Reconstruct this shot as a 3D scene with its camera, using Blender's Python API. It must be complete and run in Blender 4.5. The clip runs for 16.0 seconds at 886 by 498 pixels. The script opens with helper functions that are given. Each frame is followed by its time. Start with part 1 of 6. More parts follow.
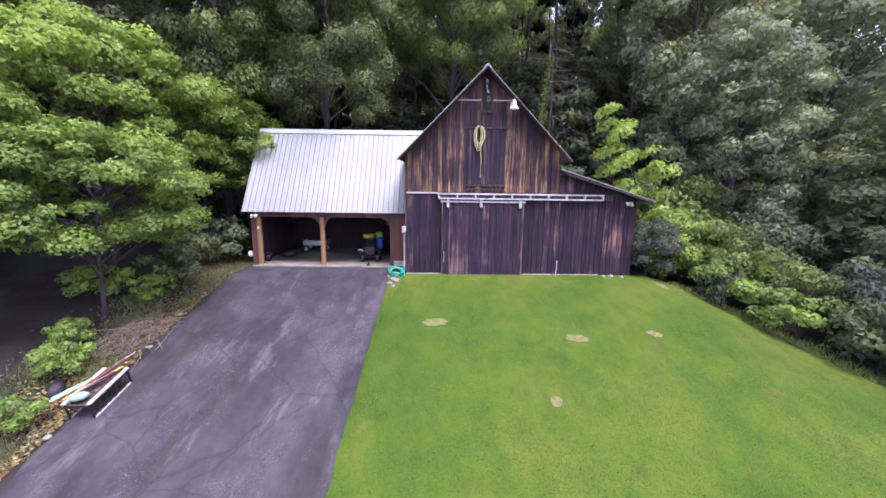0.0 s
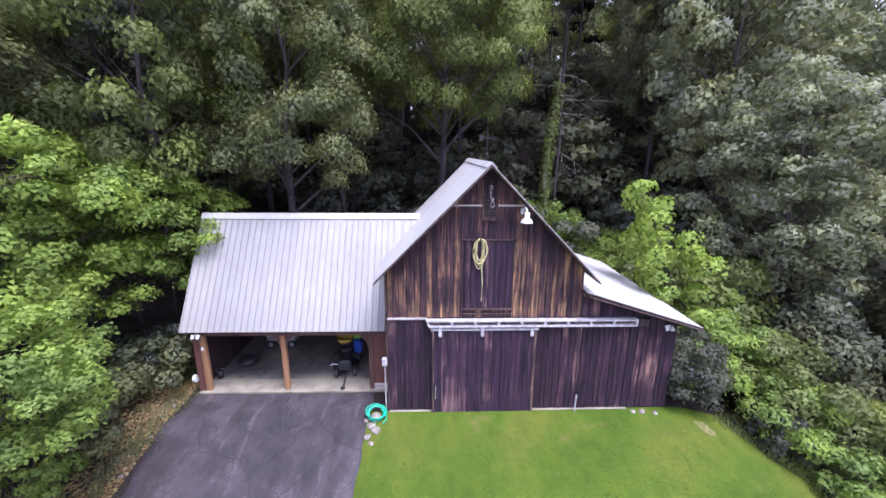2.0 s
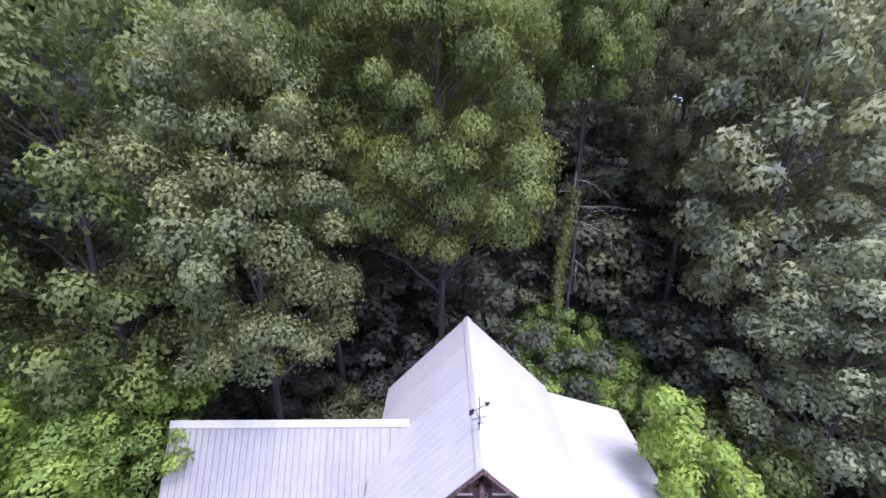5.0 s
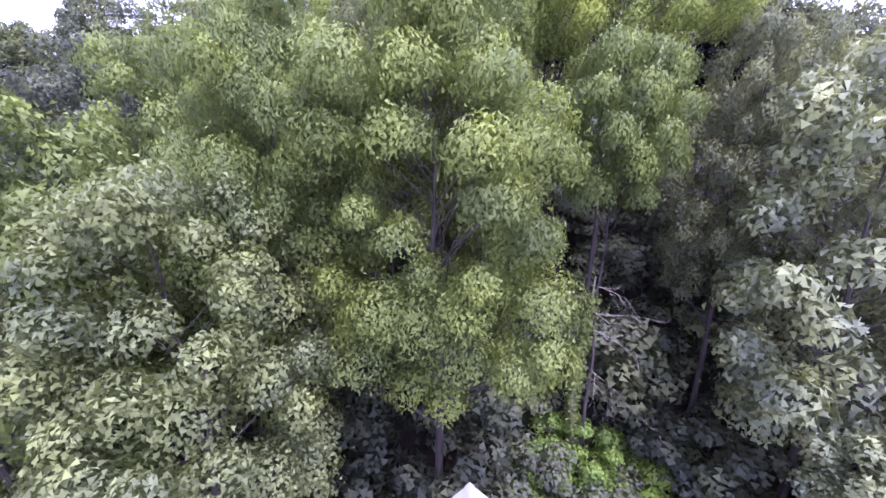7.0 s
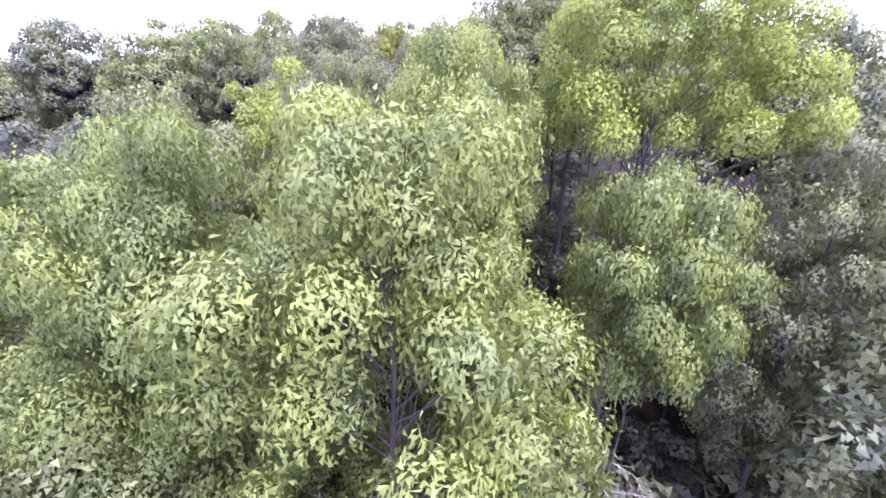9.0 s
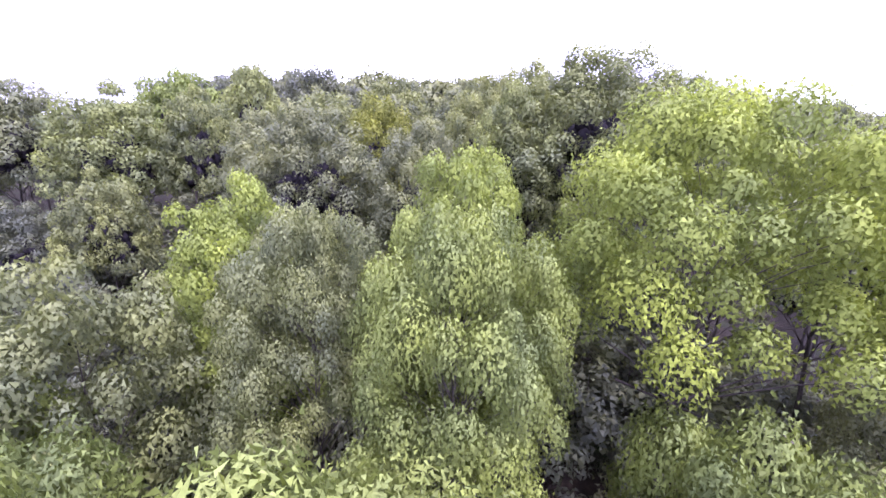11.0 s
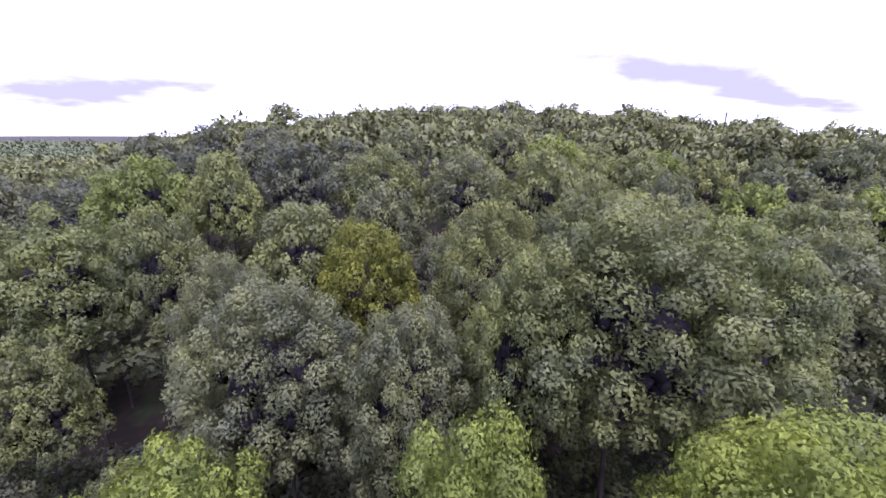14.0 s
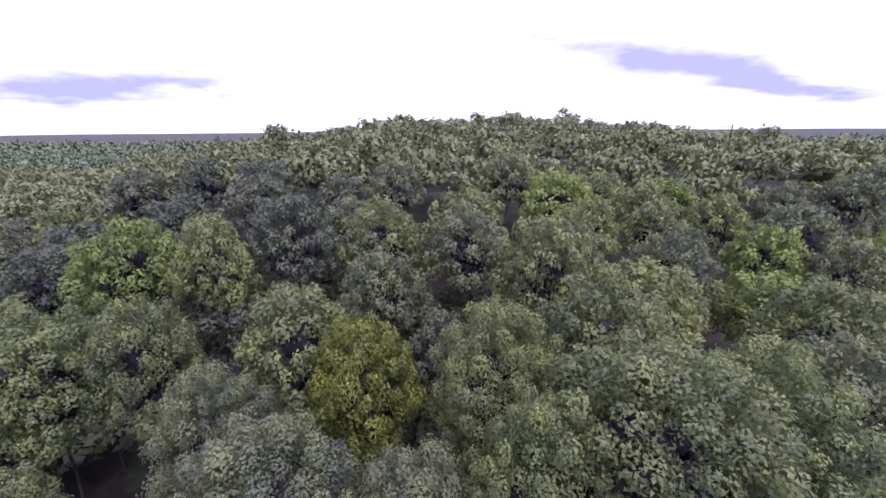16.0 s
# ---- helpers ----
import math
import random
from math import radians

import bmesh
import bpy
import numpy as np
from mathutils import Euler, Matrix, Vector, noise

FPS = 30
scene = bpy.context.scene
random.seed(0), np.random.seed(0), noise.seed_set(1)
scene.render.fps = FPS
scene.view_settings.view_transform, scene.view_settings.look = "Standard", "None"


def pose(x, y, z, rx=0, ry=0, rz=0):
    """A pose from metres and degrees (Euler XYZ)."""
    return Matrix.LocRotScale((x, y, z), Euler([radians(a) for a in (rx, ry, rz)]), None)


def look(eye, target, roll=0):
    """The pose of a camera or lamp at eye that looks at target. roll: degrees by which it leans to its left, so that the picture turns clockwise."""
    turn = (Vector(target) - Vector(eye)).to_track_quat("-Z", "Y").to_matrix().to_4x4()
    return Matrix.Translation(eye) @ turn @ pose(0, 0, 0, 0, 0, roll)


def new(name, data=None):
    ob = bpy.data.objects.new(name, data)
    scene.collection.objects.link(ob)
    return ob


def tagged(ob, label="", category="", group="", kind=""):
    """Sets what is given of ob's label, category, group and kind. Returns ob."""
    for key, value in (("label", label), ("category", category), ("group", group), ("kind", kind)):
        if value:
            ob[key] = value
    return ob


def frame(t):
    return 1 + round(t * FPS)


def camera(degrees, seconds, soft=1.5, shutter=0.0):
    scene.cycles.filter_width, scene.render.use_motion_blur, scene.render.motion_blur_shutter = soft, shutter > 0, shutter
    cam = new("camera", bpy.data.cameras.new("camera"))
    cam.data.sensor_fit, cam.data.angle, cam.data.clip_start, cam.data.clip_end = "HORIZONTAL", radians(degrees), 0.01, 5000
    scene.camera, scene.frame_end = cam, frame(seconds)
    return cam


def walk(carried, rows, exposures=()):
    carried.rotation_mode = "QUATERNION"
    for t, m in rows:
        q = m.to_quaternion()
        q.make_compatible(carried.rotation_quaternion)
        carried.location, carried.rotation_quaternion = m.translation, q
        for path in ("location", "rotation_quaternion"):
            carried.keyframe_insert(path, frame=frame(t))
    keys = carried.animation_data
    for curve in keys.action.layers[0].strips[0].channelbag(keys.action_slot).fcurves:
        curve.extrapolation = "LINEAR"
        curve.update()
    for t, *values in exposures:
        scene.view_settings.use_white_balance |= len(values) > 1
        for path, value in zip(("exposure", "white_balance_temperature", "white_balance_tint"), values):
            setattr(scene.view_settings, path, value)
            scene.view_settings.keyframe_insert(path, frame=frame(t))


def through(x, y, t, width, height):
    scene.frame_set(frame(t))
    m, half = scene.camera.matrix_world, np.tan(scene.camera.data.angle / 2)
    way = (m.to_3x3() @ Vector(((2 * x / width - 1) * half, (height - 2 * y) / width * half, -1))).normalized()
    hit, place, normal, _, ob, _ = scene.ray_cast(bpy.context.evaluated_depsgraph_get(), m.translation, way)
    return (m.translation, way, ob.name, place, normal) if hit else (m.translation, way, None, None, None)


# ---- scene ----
cam = camera(98.0, 16.0, 1.6)

def aim(x, y, z, tilt, lean, turn):
    """A camera pose: tilt from straight down, lean to the left, turn to the left."""
    return pose(x, y, z, tilt, 0, turn) @ pose(0, 0, 0, 0, 0, lean)


# seconds, place, tilt, lean, turn
PATH = [
    (0.0, 1.264, -15.554, 3.837, 79.90, 0.73, -0.81),
    (0.5, 1.294, -14.331, 4.572, 79.18, 0.52, -1.14),
    (1.0, 1.317, -13.150, 5.520, 78.43, 0.46, -1.35),
    (1.5, 1.349, -12.107, 6.798, 77.35, 0.47, -1.55),
    (2.0, 1.384, -11.144, 8.399, 75.80, 0.39, -1.80),
    (2.5, 1.509, -10.268, 10.165, 73.76, 0.32, -2.01),
    (3.0, 1.555, -9.492, 11.919, 71.52, 0.28, -2.09),
    (3.5, 1.501, -8.844, 13.469, 69.31, 0.11, -2.09),
    (4.0, 1.654, -8.287, 14.487, 68.91, -0.21, -1.44),
    (4.5, 1.981, -7.742, 15.099, 70.05, -0.59, -0.31),
    (5.0, 2.336, -7.121, 15.562, 71.81, -0.97, 0.84),
    (5.5, 2.573, -6.339, 16.133, 73.28, -1.26, 1.58),
    (6.0, 2.551, -5.316, 17.053, 73.61, -1.37, 1.48),
    (6.5, 2.365, -4.170, 18.161, 73.46, -1.15, 0.74),
    (7.0, 2.375, -3.106, 19.254, 72.93, -0.73, 0.59),
    (7.5, 2.669, -1.988, 20.322, 72.57, -0.38, 1.02),
    (8.0, 3.056, -0.729, 21.473, 72.00, -0.05, 1.69),
    (8.5, 3.305, 0.642, 22.614, 71.47, 0.39, 1.79),
    (9.0, 3.395, 1.930, 23.730, 71.91, 0.63, 1.76),
    (9.5, 3.319, 3.037, 24.944, 72.06, 1.07, 1.56),
    (10.0, 3.150, 4.236, 26.158, 72.27, 1.47, 0.90),
    (10.5, 3.037, 5.480, 27.078, 73.05, 1.63, 0.40),
    (11.0, 3.002, 6.706, 27.789, 74.13, 1.57, 0.20),
    (11.5, 3.027, 7.882, 28.486, 75.14, 1.39, 0.23),
    (12.0, 3.097, 8.974, 29.362, 75.68, 1.15, 0.43),
    (12.5, 3.198, 9.952, 30.596, 75.36, 0.92, 0.72),
    (13.0, 3.347, 10.880, 31.977, 74.41, 0.61, 0.93),
    (13.5, 3.256, 11.774, 33.299, 73.69, 0.38, 0.70),
    (14.0, 3.090, 12.580, 34.373, 73.46, 0.26, 0.51),
    (14.5, 3.108, 13.307, 35.449, 73.26, 0.17, 0.45),
    (15.0, 3.088, 13.980, 36.538, 73.07, 0.02, 0.44),
    (15.5, 3.006, 14.677, 37.584, 72.78, -0.26, 0.49),
    (16.0, 3.020, 15.410, 38.655, 72.55, -0.47, 0.54),
]
walk(cam, [(t, aim(x, y, z, p, r, w)) for t, x, y, z, p, r, w in PATH],
     [(0, 0.83, 5370, 30), (2.5, 0.80, 5320, 29), (3.6, 0.78, 5280, 31), (6.0, 0.88, 5200, 35), (7.0, 1.5, 5120, 43), (8.0, 1.84, 5150, 46), (9.0, 2.02, 5230, 45), (10.2, 1.96, 5330, 44), (12.3, 1.12, 5600, 33), (14.5, 0.62, 5500, 33), (16.0, 0.44, 5350, 34)])

# ---------------------------------------------------------------- world and light
world = bpy.data.worlds.new("overcast_sky")
scene.world = world
world.use_nodes = True
wn, wl = world.node_tree.nodes, world.node_tree.links
wn.clear()
SUN_UP, SUN_TURN = radians(68), radians(141)


def build_sky():
    out = wn.new("ShaderNodeOutputWorld")
    bg = wn.new("ShaderNodeBackground")
    bg.inputs["Strength"].default_value = 0.9
    sky = wn.new("ShaderNodeTexSky")
    sky.sky_type, sky.sun_disc = "NISHITA", False
    sky.sun_elevation, sky.sun_rotation = SUN_UP, SUN_TURN
    dim = wn.new("ShaderNodeMixRGB")
    dim.blend_type, dim.inputs["Fac"].default_value = "MULTIPLY", 1.0
    dim.inputs["Color2"].default_value = (0.10, 0.10, 0.10, 1)
    coord = wn.new("ShaderNodeTexCoord")
    split = wn.new("ShaderNodeSeparateXYZ")
    # clouds lie on a plane high above, so they flatten into streaks at the horizon
    lift = wn.new("ShaderNodeMath")
    lift.operation = "ADD"
    lift.inputs[1].default_value = 0.16
    high = wn.new("ShaderNodeMath")
    high.operation = "MAXIMUM"
    high.inputs[1].default_value = 0.0
    dx, dy = wn.new("ShaderNodeMath"), wn.new("ShaderNodeMath")
    dx.operation = dy.operation = "DIVIDE"
    flat = wn.new("ShaderNodeCombineXYZ")
    cloud = wn.new("ShaderNodeTexNoise")
    cloud.inputs["Scale"].default_value, cloud.inputs["Detail"].default_value = 1.6, 8
    cloud.inputs["Roughness"].default_value = 0.55
    # two grey cloud banks in an otherwise white sky
    banks = []
    for at, turn, size in (((-2.85, 3.25), 16, (2.1, 0.85)), ((2.05, 3.2), 13.7, (2.6, 0.52))):
        place = wn.new("ShaderNodeMapping")
        place.vector_type = "TEXTURE"
        place.inputs["Location"].default_value = (*at, 0)
        place.inputs["Rotation"].default_value = (0, 0, radians(turn))
        place.inputs["Scale"].default_value = (*size, 1)
        blob = wn.new("ShaderNodeTexGradient")
        blob.gradient_type = "SPHERICAL"
        wl.new(flat.outputs[0], place.inputs["Vector"])
        wl.new(place.outputs[0], blob.inputs["Vector"])
        banks.append(blob)
    most = wn.new("ShaderNodeMath")
    most.operation = "MAXIMUM"
    wl.new(banks[0].outputs["Fac"], most.inputs[0])
    wl.new(banks[1].outputs["Fac"], most.inputs[1])
    ragged = wn.new("ShaderNodeMath")
    ragged.operation = "MULTIPLY_ADD"
    ragged.inputs[1].default_value = 1.0
    wl.new(cloud.outputs["Fac"], ragged.inputs[0])
    weak = wn.new("ShaderNodeMath")
    weak.operation = "MULTIPLY"
    weak.inputs[1].default_value = 0.6
    wl.new(most.outputs[0], weak.inputs[0])
    wl.new(weak.outputs[0], ragged.inputs[2])
    ramp = wn.new("ShaderNodeValToRGB")
    ramp.color_ramp.elements[0].position, ramp.color_ramp.elements[0].color = 0.64, (1.17, 1.19, 1.34, 1)
    ramp.color_ramp.elements[1].position, ramp.color_ramp.elements[1].color = 0.94, (0.52, 0.505, 0.62, 1)
    hole = wn.new("ShaderNodeTexNoise")
    hole.inputs["Scale"].default_value, hole.inputs["Detail"].default_value = 0.35, 3
    gap = wn.new("ShaderNodeMapRange")
    gap.inputs["From Min"].default_value, gap.inputs["From Max"].default_value = 0.64, 0.74
    both = wn.new("ShaderNodeMixRGB")
    wl.new(coord.outputs["Generated"], split.inputs[0])
    wl.new(split.outputs["Z"], high.inputs[0])
    wl.new(high.outputs[0], lift.inputs[0])
    for node, axis in ((dx, "X"), (dy, "Y")):
        wl.new(split.outputs[axis], node.inputs[0])
        wl.new(lift.outputs[0], node.inputs[1])
    wl.new(dx.outputs[0], flat.inputs["X"])
    wl.new(dy.outputs[0], flat.inputs["Y"])
    flat.inputs["Z"].default_value = 0.0
    wl.new(flat.outputs[0], cloud.inputs["Vector"])
    wl.new(flat.outputs[0], hole.inputs["Vector"])
    wl.new(ragged.outputs[0], ramp.inputs["Fac"])
    wl.new(hole.outputs["Fac"], gap.inputs["Value"])
    wl.new(gap.outputs[0], both.inputs["Fac"])
    wl.new(sky.outputs["Color"], dim.inputs["Color1"])
    wl.new(ramp.outputs["Color"], both.inputs["Color1"])
    wl.new(dim.outputs["Color"], both.inputs["Color2"])
    wl.new(both.outputs["Color"], bg.inputs["Color"])
    wl.new(bg.outputs[0], out.inputs["Surface"])


build_sky()
sun = new("sun", bpy.data.lights.new("sun", "SUN"))
sun.data.energy, sun.data.angle, sun.data.color = 3.8, radians(28), (1.0, 0.94, 0.84)
sun.matrix_world = look((20, -25, 80), (0, 0, 0))


# ---------------------------------------------------------------- materials
def mat(name, rough=0.7, metal=0.0):
    """A node material: its tree, its Principled node."""
    m = bpy.data.materials.new(name)
    m.use_nodes = True
    p = m.node_tree.nodes["Principled BSDF"]
    p.inputs["Roughness"].default_value, p.inputs["Metallic"].default_value = rough, metal
    return m, m.node_tree, p


def node(tree, kind, **values):
    n = tree.nodes.new(kind)
    for key, value in values.items():
        n.inputs[key.replace("_", " ")].default_value = value
    return n


def noise_at(tree, scale, stretch=(1, 1, 1), detail=4, rough=0.55, space="Object"):
    """Noise in metres of the object, stretched along its axes."""
    co = node(tree, "ShaderNodeTexCoord")
    mp = node(tree, "ShaderNodeMapping")
    mp.inputs["Scale"].default_value = stretch
    n = node(tree, "ShaderNodeTexNoise", Scale=scale, Detail=detail, Roughness=rough)
    tree.links.new(co.outputs[space], mp.inputs["Vector"])
    tree.links.new(mp.outputs[0], n.inputs["Vector"])
    return n.outputs["Fac"]


def ramp(tree, fac, *stops):
    r = node(tree, "ShaderNodeValToRGB")
    e = r.color_ramp.elements
    while len(e) < len(stops):
        e.new(0.5)
    for el, (pos, col) in zip(e, stops):
        el.position, el.color = pos, (*col, 1)
    tree.links.new(fac, r.inputs["Fac"])
    return r.outputs["Color"]


def blend(tree, a, b, fac, how="MIX"):
    m = node(tree, "ShaderNodeMixRGB")
    m.blend_type = how
    for socket, value in ((m.inputs["Fac"], fac), (m.inputs["Color1"], a), (m.inputs["Color2"], b)):
        if isinstance(value, (int, float)):
            socket.default_value = value
        elif isinstance(value, tuple):
            socket.default_value = (*value, 1)
        else:
            tree.links.new(value, socket)
    return m.outputs["Color"]


def bump(tree, p, height, strength=0.3, distance=0.01):
    b = node(tree, "ShaderNodeBump", Strength=strength, Distance=distance)
    tree.links.new(height, b.inputs["Height"])
    tree.links.new(b.outputs[0], p.inputs["Normal"])


def simple(name, a, b, scale=6, rough=0.6, metal=0.0, stretch=(1, 1, 1), relief=0.2, grain=40):
    """A surface mottled between two colours, with fine relief."""
    m, t, p = mat(name, rough, metal)
    fine = noise_at(t, grain, stretch)
    col = ramp(t, noise_at(t, scale, stretch), (0.35, a), (0.65, b))
    col = blend(t, col, ramp(t, fine, (0.3, (0.75,) * 3), (0.7, (1.15,) * 3)), 0.7, "MULTIPLY")
    t.links.new(col, p.inputs["Base Color"])
    bump(t, p, fine, relief)
    return m


def foliage(name, dark, light, tip, through=0.38, cell=6.0):
    """Leaves: small differences from leaf to leaf, whole clumps drift, each plant differs."""
    m, t, p = mat(name, 0.8)
    geo = node(t, "ShaderNodeNewGeometry")
    ob = node(t, "ShaderNodeObjectInfo")
    col = ramp(t, geo.outputs["Random Per Island"], (0.0, dark), (0.6, light), (1.0, tip))
    spray = noise_at(t, cell, detail=3, rough=0.7)
    col = blend(t, col, ramp(t, spray, (0.32, (0.66, 0.7, 0.7)), (0.52, (1.0, 1.0, 1.0)), (0.7, (1.22, 1.2, 1.1))), 0.4, "MULTIPLY")
    drift = noise_at(t, 0.55, detail=2)
    col = blend(t, col, ramp(t, drift, (0.3, (0.70, 0.71, 0.86)), (0.7, (1.30, 1.24, 0.90))), 0.9, "MULTIPLY")
    col = blend(t, col, ramp(t, ob.outputs["Random"], (0.0, (0.82, 0.84, 0.84)), (0.5, (1.0, 1.0, 1.0)), (1.0, (1.10, 1.08, 0.95))), 0.8, "MULTIPLY")
    t.links.new(col, p.inputs["Base Color"])
    p.inputs["Specular IOR Level"].default_value = 0.15
    p.inputs["Roughness"].default_value = 0.58
    tr = node(t, "ShaderNodeBsdfTranslucent")
    t.links.new(blend(t, col, (1.12, 1.14, 0.78), 1.0, "MULTIPLY"), tr.inputs["Color"])
    mix = node(t, "ShaderNodeMixShader", Fac=through)
    out = t.nodes["Material Output"]
    t.links.new(p.outputs[0], mix.inputs[1])
    t.links.new(tr.outputs[0], mix.inputs[2])
    t.links.new(mix.outputs[0], out.inputs["Surface"])
    return m


def tones(base, spread=0.16):
    """A leaf's darkest, usual and palest tone."""
    return [tuple(c * k for c in base) for k in (1 - spread, 1.0, 1 + spread * 1.4)]


LEAF_OAK = foliage("oak_leaf", *tones((0.182, 0.202, 0.104), 0.16))
LEAF_DARK = foliage("dark_leaf", *tones((0.121, 0.132, 0.108), 0.15))
LEAF_MAPLE = foliage("maple_leaf", *tones((0.275, 0.380, 0.095), 0.15), 0.42)
LEAF_BRIGHT = foliage("bright_leaf", *tones((0.194, 0.234, 0.084), 0.16))
LEAF_SILVER = foliage("silver_leaf", *tones((0.196, 0.222, 0.108), 0.22))
LEAF_LIME = foliage("lime_leaf", *tones((0.212, 0.258, 0.073), 0.16))
LEAF_YELLOW = foliage("yellow_leaf", *tones((0.200, 0.212, 0.056), 0.2))
# lens haze put into a grey-green leaf colour for the right-hand trees
LEAF_VEILED = foliage("veiled_leaf", *tones((0.250, 0.276, 0.180), 0.18), 0.36)
LEAF_GREY = foliage("grey_leaf", *tones((0.162, 0.178, 0.116), 0.16))
# near-black colour for balls inside crowns, standing in for shade between lobes
CORE_SHADE = simple("twig", (0.022, 0.019, 0.027), (0.040, 0.035, 0.044), 3, 0.95, 0, (1, 1, 1), 0.8, 14)
CORE_SHADE.node_tree.nodes["Principled BSDF"].inputs["Specular IOR Level"].default_value = 0.05
BARK = simple("bark", (0.030, 0.023, 0.026), (0.085, 0.066, 0.066), 3, 0.9, 0, (1, 1, 0.25), 0.8, 18)
DEAD_WOOD = simple("dead_wood", (0.20, 0.17, 0.15), (0.36, 0.31, 0.27), 4, 0.85, 0, (1, 1, 0.3), 0.5, 25)


def weathered(name, dark, mid, pale, low=0.42, high=0.74):
    """Old boards: dark stain worn through to pale grain in long streaks, each board its own tone."""
    m, t, p = mat(name, 0.82)
    ob = node(t, "ShaderNodeObjectInfo")
    streak = noise_at(t, 16, (1, 1, 0.07), 5, 0.6, "Generated")
    co = node(t, "ShaderNodeTexCoord")
    geo = node(t, "ShaderNodeNewGeometry")
    mp = node(t, "ShaderNodeMapping")
    mp.inputs["Scale"].default_value = (9, 9, 0.55)
    long_grain = node(t, "ShaderNodeTexNoise", Scale=1.6, Detail=6, Roughness=0.5)
    t.links.new(geo.outputs["Position"], mp.inputs["Vector"])
    t.links.new(mp.outputs[0], long_grain.inputs["Vector"])
    patch = node(t, "ShaderNodeTexNoise", Scale=0.75, Detail=3, Roughness=0.55)
    t.links.new(geo.outputs["Position"], patch.inputs["Vector"])
    add = node(t, "ShaderNodeMath")
    add.operation = "MULTIPLY_ADD"
    add.inputs[1].default_value = 0.75
    t.links.new(patch.outputs["Fac"], add.inputs[0])
    half = node(t, "ShaderNodeMath")
    half.operation = "MULTIPLY"
    half.inputs[1].default_value = 0.42
    t.links.new(long_grain.outputs["Fac"], half.inputs[0])
    t.links.new(half.outputs[0], add.inputs[2])
    own = node(t, "ShaderNodeMath")
    own.operation = "MULTIPLY_ADD"
    own.inputs[1].default_value = 0.26
    t.links.new(ob.outputs["Random"], own.inputs[0])
    t.links.new(add.outputs[0], own.inputs[2])
    col = ramp(t, own.outputs[0], (low, dark), ((low + high) / 2, mid), (high, pale))
    knot = ramp(t, long_grain.outputs["Fac"], (0.36, (0.40, 0.36, 0.42)), (0.48, (0.95, 0.95, 0.95)), (0.6, (1.35, 1.28, 1.2)))
    col = blend(t, col, knot, 0.9, "MULTIPLY")
    # fine pale and dark fibres along the board
    fine_map = node(t, "ShaderNodeMapping")
    fine_map.inputs["Scale"].default_value = (26, 26, 0.9)
    fibre = node(t, "ShaderNodeTexNoise", Scale=1.7, Detail=4, Roughness=0.7)
    t.links.new(geo.outputs["Position"], fine_map.inputs["Vector"])
    t.links.new(fine_map.outputs[0], fibre.inputs["Vector"])
    col = blend(t, col, ramp(t, fibre.outputs["Fac"], (0.36, (0.28, 0.25, 0.30)), (0.5, (0.9, 0.88, 0.9)), (0.60, (1.7, 1.55, 1.5)), (0.70, (3.4, 2.9, 2.7))), 0.85, "MULTIPLY")
    t.links.new(col, p.inputs["Base Color"])
    bump(t, p, long_grain.outputs["Fac"], 0.5, 0.012)
    return m


BOARD = weathered("weathered_board", (0.018, 0.007, 0.018), (0.044, 0.020, 0.036), (0.20, 0.12, 0.10), 0.62, 0.98)
GABLE_BOARD = weathered("sun_worn_board", (0.024, 0.011, 0.021), (0.066, 0.032, 0.034), (0.27, 0.165, 0.085), 0.57, 0.93)
DOOR_BOARD = weathered("stained_door_board", (0.024, 0.010, 0.028), (0.042, 0.020, 0.040), (0.14, 0.085, 0.09), 0.60, 0.98)
TRIM_WOOD = weathered("dark_trim_board", (0.035, 0.022, 0.026), (0.07, 0.045, 0.04), (0.16, 0.11, 0.09), 0.5, 1.0)
# dark red-brown inner boards, with the carport's shade put into their colour
SHADED_BOARD = simple("shaded_inner_board", (0.020, 0.010, 0.012), (0.042, 0.021, 0.022), 3, 0.85, 0, (1, 1, 0.12), 0.4, 30)
DARK_POST = simple("dark_beam_wood", (0.07, 0.035, 0.028), (0.13, 0.065, 0.045), 3, 0.8, 0, (1, 1, 0.15), 0.4, 30)
POST_WOOD = simple("brown_post_wood", (0.24, 0.115, 0.05), (0.38, 0.21, 0.10), 3, 0.75, 0, (1, 1, 0.15), 0.4, 30)
RED_BOARD = simple("red_brown_board", (0.085, 0.032, 0.026), (0.15, 0.06, 0.045), 3, 0.8, 0, (1, 1, 0.12), 0.4, 30)
PALE_TRIM = simple("grey_weathered_trim", (0.34, 0.29, 0.27), (0.55, 0.50, 0.47), 6, 0.8, 0, (0.2, 1, 1), 0.4, 30)
WHITE_PAINT = simple("chipped_white_paint", (0.34, 0.31, 0.33), (0.60, 0.57, 0.58), 7, 0.6, 0, (1, 1, 1), 0.3, 30)
SLAB = simple("dark_slab_concrete", (0.10, 0.092, 0.085), (0.24, 0.215, 0.17), 0.9, 0.85, 0, (1, 1, 1), 0.3, 30)
CONCRETE = simple("concrete", (0.20, 0.175, 0.135), (0.32, 0.285, 0.21), 1.6, 0.85, 0, (1, 1, 1), 0.3, 30)
STEEL = simple("galvanised_steel", (0.45, 0.45, 0.47), (0.62, 0.62, 0.64), 8, 0.4, 0.8)
DARK_STEEL = simple("dark_iron", (0.03, 0.028, 0.03), (0.07, 0.06, 0.06), 12, 0.55, 0.6)
BLACK = simple("black_rubber", (0.012, 0.012, 0.014), (0.03, 0.03, 0.032), 10, 0.6)
HOSE = simple("green_hose_rubber", (0.01, 0.34, 0.20), (0.03, 0.50, 0.32), 9, 0.45)
